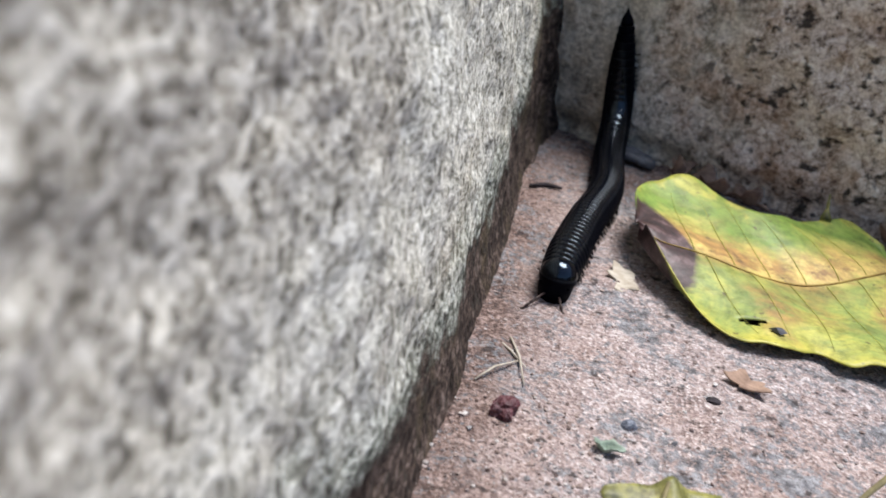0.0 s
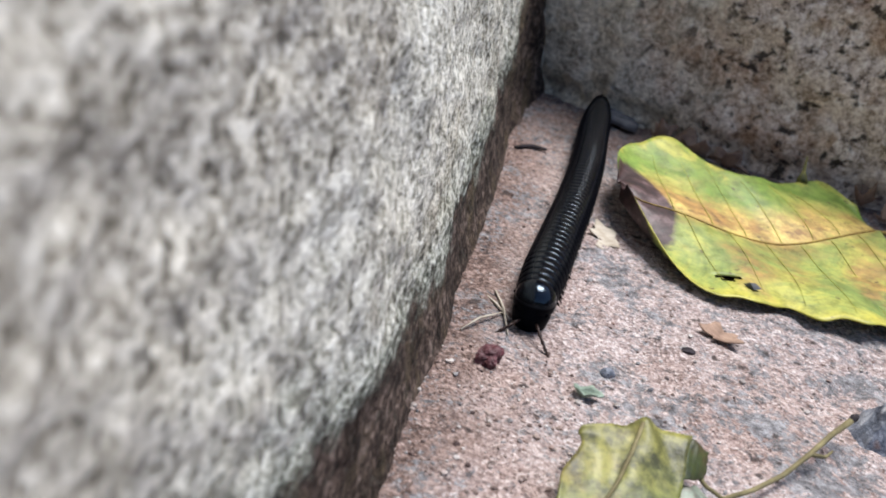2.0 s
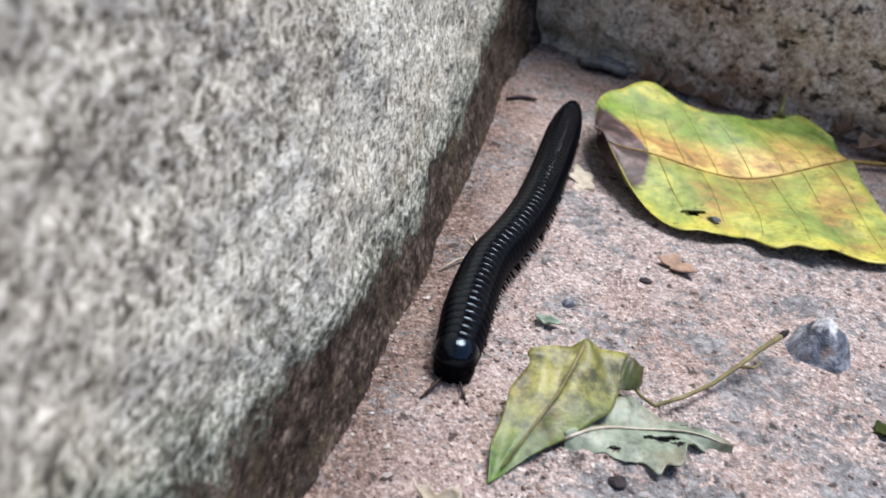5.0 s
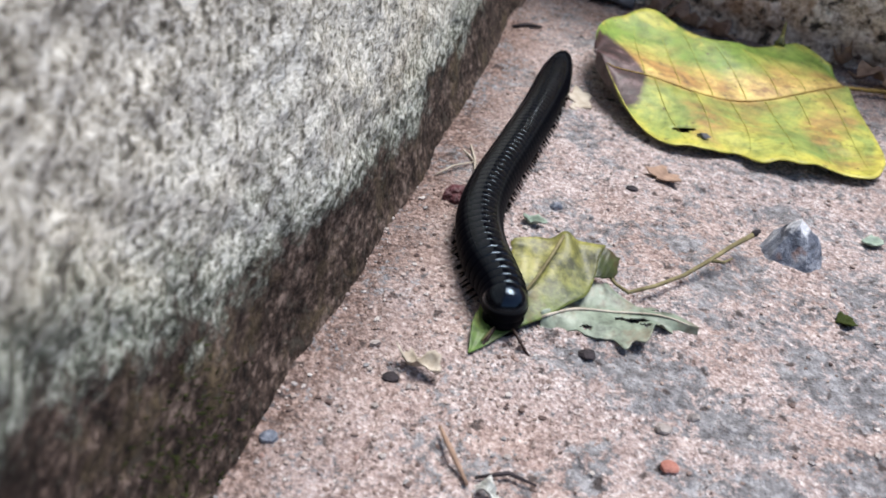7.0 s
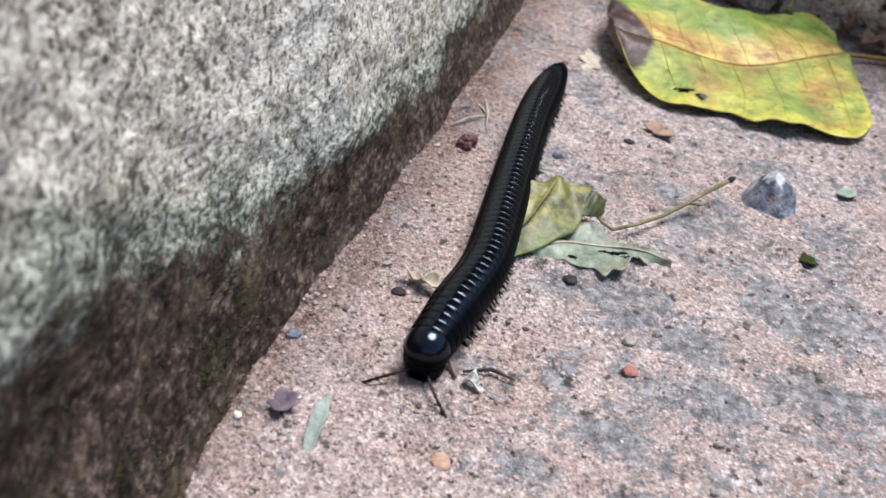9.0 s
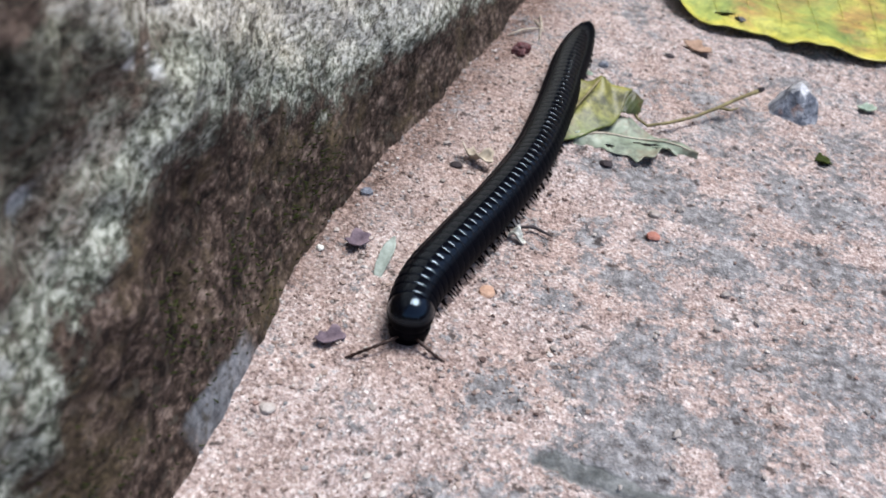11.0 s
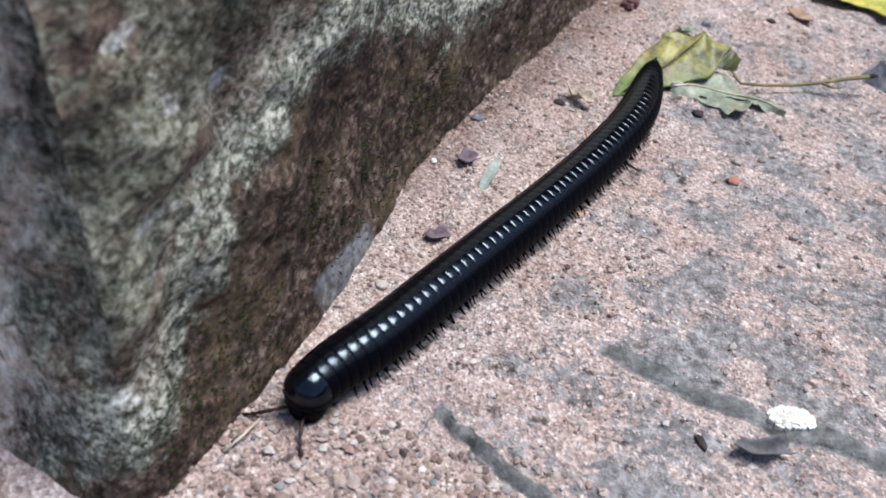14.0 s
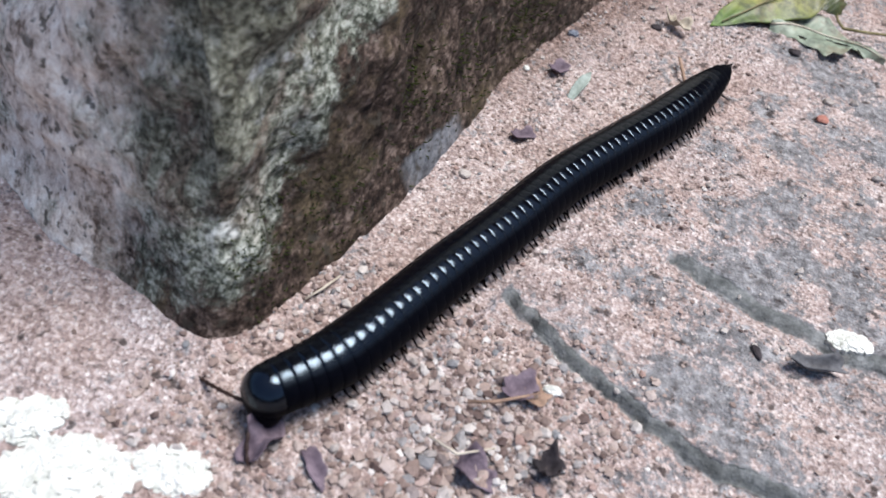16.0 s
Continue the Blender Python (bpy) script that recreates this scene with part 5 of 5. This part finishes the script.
def along(points, s):
    """Points and ways at the distances s along a smooth line through the points; straight on past its ends."""
    ext = np.concatenate([[2 * points[0] - points[1]], points, [2 * points[-1] - points[-2]]])
    fine = []
    for i in range(1, len(ext) - 2):
        a, b, c, d = ext[i - 1:i + 3]
        for f in np.linspace(0, 1, 24, endpoint=False):
            fine.append(0.5 * (2 * b + (c - a) * f + (2 * a - 5 * b + 4 * c - d) * f * f + (3 * b - a - 3 * c + d) * f ** 3))
    fine.append(ext[-2])
    fine = np.array(fine)
    for _ in range(14):
        fine[1:-1] = (fine[:-2] + 2 * fine[1:-1] + fine[2:]) / 4
    d = np.r_[0, np.cumsum(np.linalg.norm(np.diff(fine, axis=0), axis=1))]
    head_way, tail_way = fine[0] - fine[6], fine[-1] - fine[-7]
    fine = np.concatenate([[fine[0] + head_way / np.linalg.norm(head_way) * 0.03], fine, [fine[-1] + tail_way / np.linalg.norm(tail_way) * 0.03]])
    d = np.r_[-0.03, d, d[-1] + 0.03]
    return np.stack([np.interp(s, d, fine[:, k]) for k in range(3)], -1), d[-2]


STEPS = np.arange(-2.0, RINGS + 3.01, 0.5)
KEPT = np.array(sorted(SPINES))
LINES = []
for t in KEPT:
    total = along(SPINES[t], np.array([0.0]))[1]
    LINES.append(along(SPINES[t], (STEPS + 1.6) * total / (RINGS + 3.6))[0])
LINES = np.array(LINES)


def line_at(t):
    """The body line at any time, gliding between the kept ones."""
    i = int(np.clip(np.searchsorted(KEPT, t) - 1, 0, len(KEPT) - 2))
    h = KEPT[i + 1] - KEPT[i]
    f = (t - KEPT[i]) / h

    def slope(k):
        if k in (0, len(KEPT) - 1):
            k2 = 1 if k == 0 else k - 1
            return (LINES[k2] - LINES[k]) / (KEPT[k2] - KEPT[k])
        return (LINES[k + 1] - LINES[k - 1]) / (KEPT[k + 1] - KEPT[k - 1])

    a, b = LINES[i], LINES[i + 1]
    return (2 * f ** 3 - 3 * f * f + 1) * a + (f ** 3 - 2 * f * f + f) * h * slope(i) + (3 * f * f - 2 * f ** 3) * b + (f ** 3 - f * f) * h * slope(i + 1)


def body_pose(line, step):
    """The pose of the ring at that step behind the neck: y ahead, z away from what it walks on."""
    k = (step + 2.0) / 0.5
    at = [np.array([np.interp(k + o, np.arange(len(line)), line[:, c]) for c in range(3)]) for o in (-1.2, 0, 1.2)]
    ahead = Vector(at[0] - at[2]).normalized()
    w = min(1.0, max(0.0, (at[1][2] - 0.0085) / 0.02))
    up = Vector((0, 0, 1)).lerp(Vector((*WALL_OUT, 0)), w)
    right = ahead.cross(up).normalized()
    up = right.cross(ahead)
    m = Matrix((right, ahead, up)).transposed().to_4x4()
    m.translation = Vector(at[1])
    return m


def motions():
    times = np.arange(0, 16.01, TURN_KEYS)
    lines = {t: line_at(t) for t in times}
    base = {t: body_pose(lines[t], RINGS / 2) for t in times}
    walk(millipede, [(t, base[t]) for t in times])
    for ob, step in moving_rings:
        drop = Matrix.Identity(4)
        if ob is head:
            drop = pose(0, -0.0012, -0.0026, -25, 0, 0)
        walk(ob, [(t, base[t].inverted() @ body_pose(lines[t], step) @ drop) for t in times])
    for feeler, side in antennae:
        walk(feeler, [(t, pose(side * 0.0019, 0.0031, 0.0002, 10 * math.sin(5.1 * t + side), 0, 16 * math.sin(3.7 * t + 1.9 * side))) for t in np.arange(0, 16.01, 0.2)])
    for leg, side, step, at, r in moving_legs:
        beat = [(t, 2 * math.pi * (1.7 * t + step / 11.0) + (0.4 if side > 0 else 0) + 1.7 * math.sin(step * 7.3 + side)) for t in np.arange(0, 16.01, 0.2)]
        walk(leg, [(t, pose(*at, 0, side * 10 * min(0, math.cos(b)), 24 * side * math.sin(b))) for t, b in beat])
    walk(curled, [(t, pose(*CURL_AT, 0, 0, a)) for t, a in ((0, 0), (6.0, 0), (6.6, 0), (7.5, 2.0), (9.5, 2.5), (12.5, 0.5), (13.7, 0), (14.5, -1.5), (16, -1.5))])
    walk(stalk_part, [(t, pose(0, 0, 0, 0, 0, a)) for t, a in ((0, 0), (12.5, 0), (13.2, -2), (14.0, -11), (14.6, -12), (16, -12))])


motions()
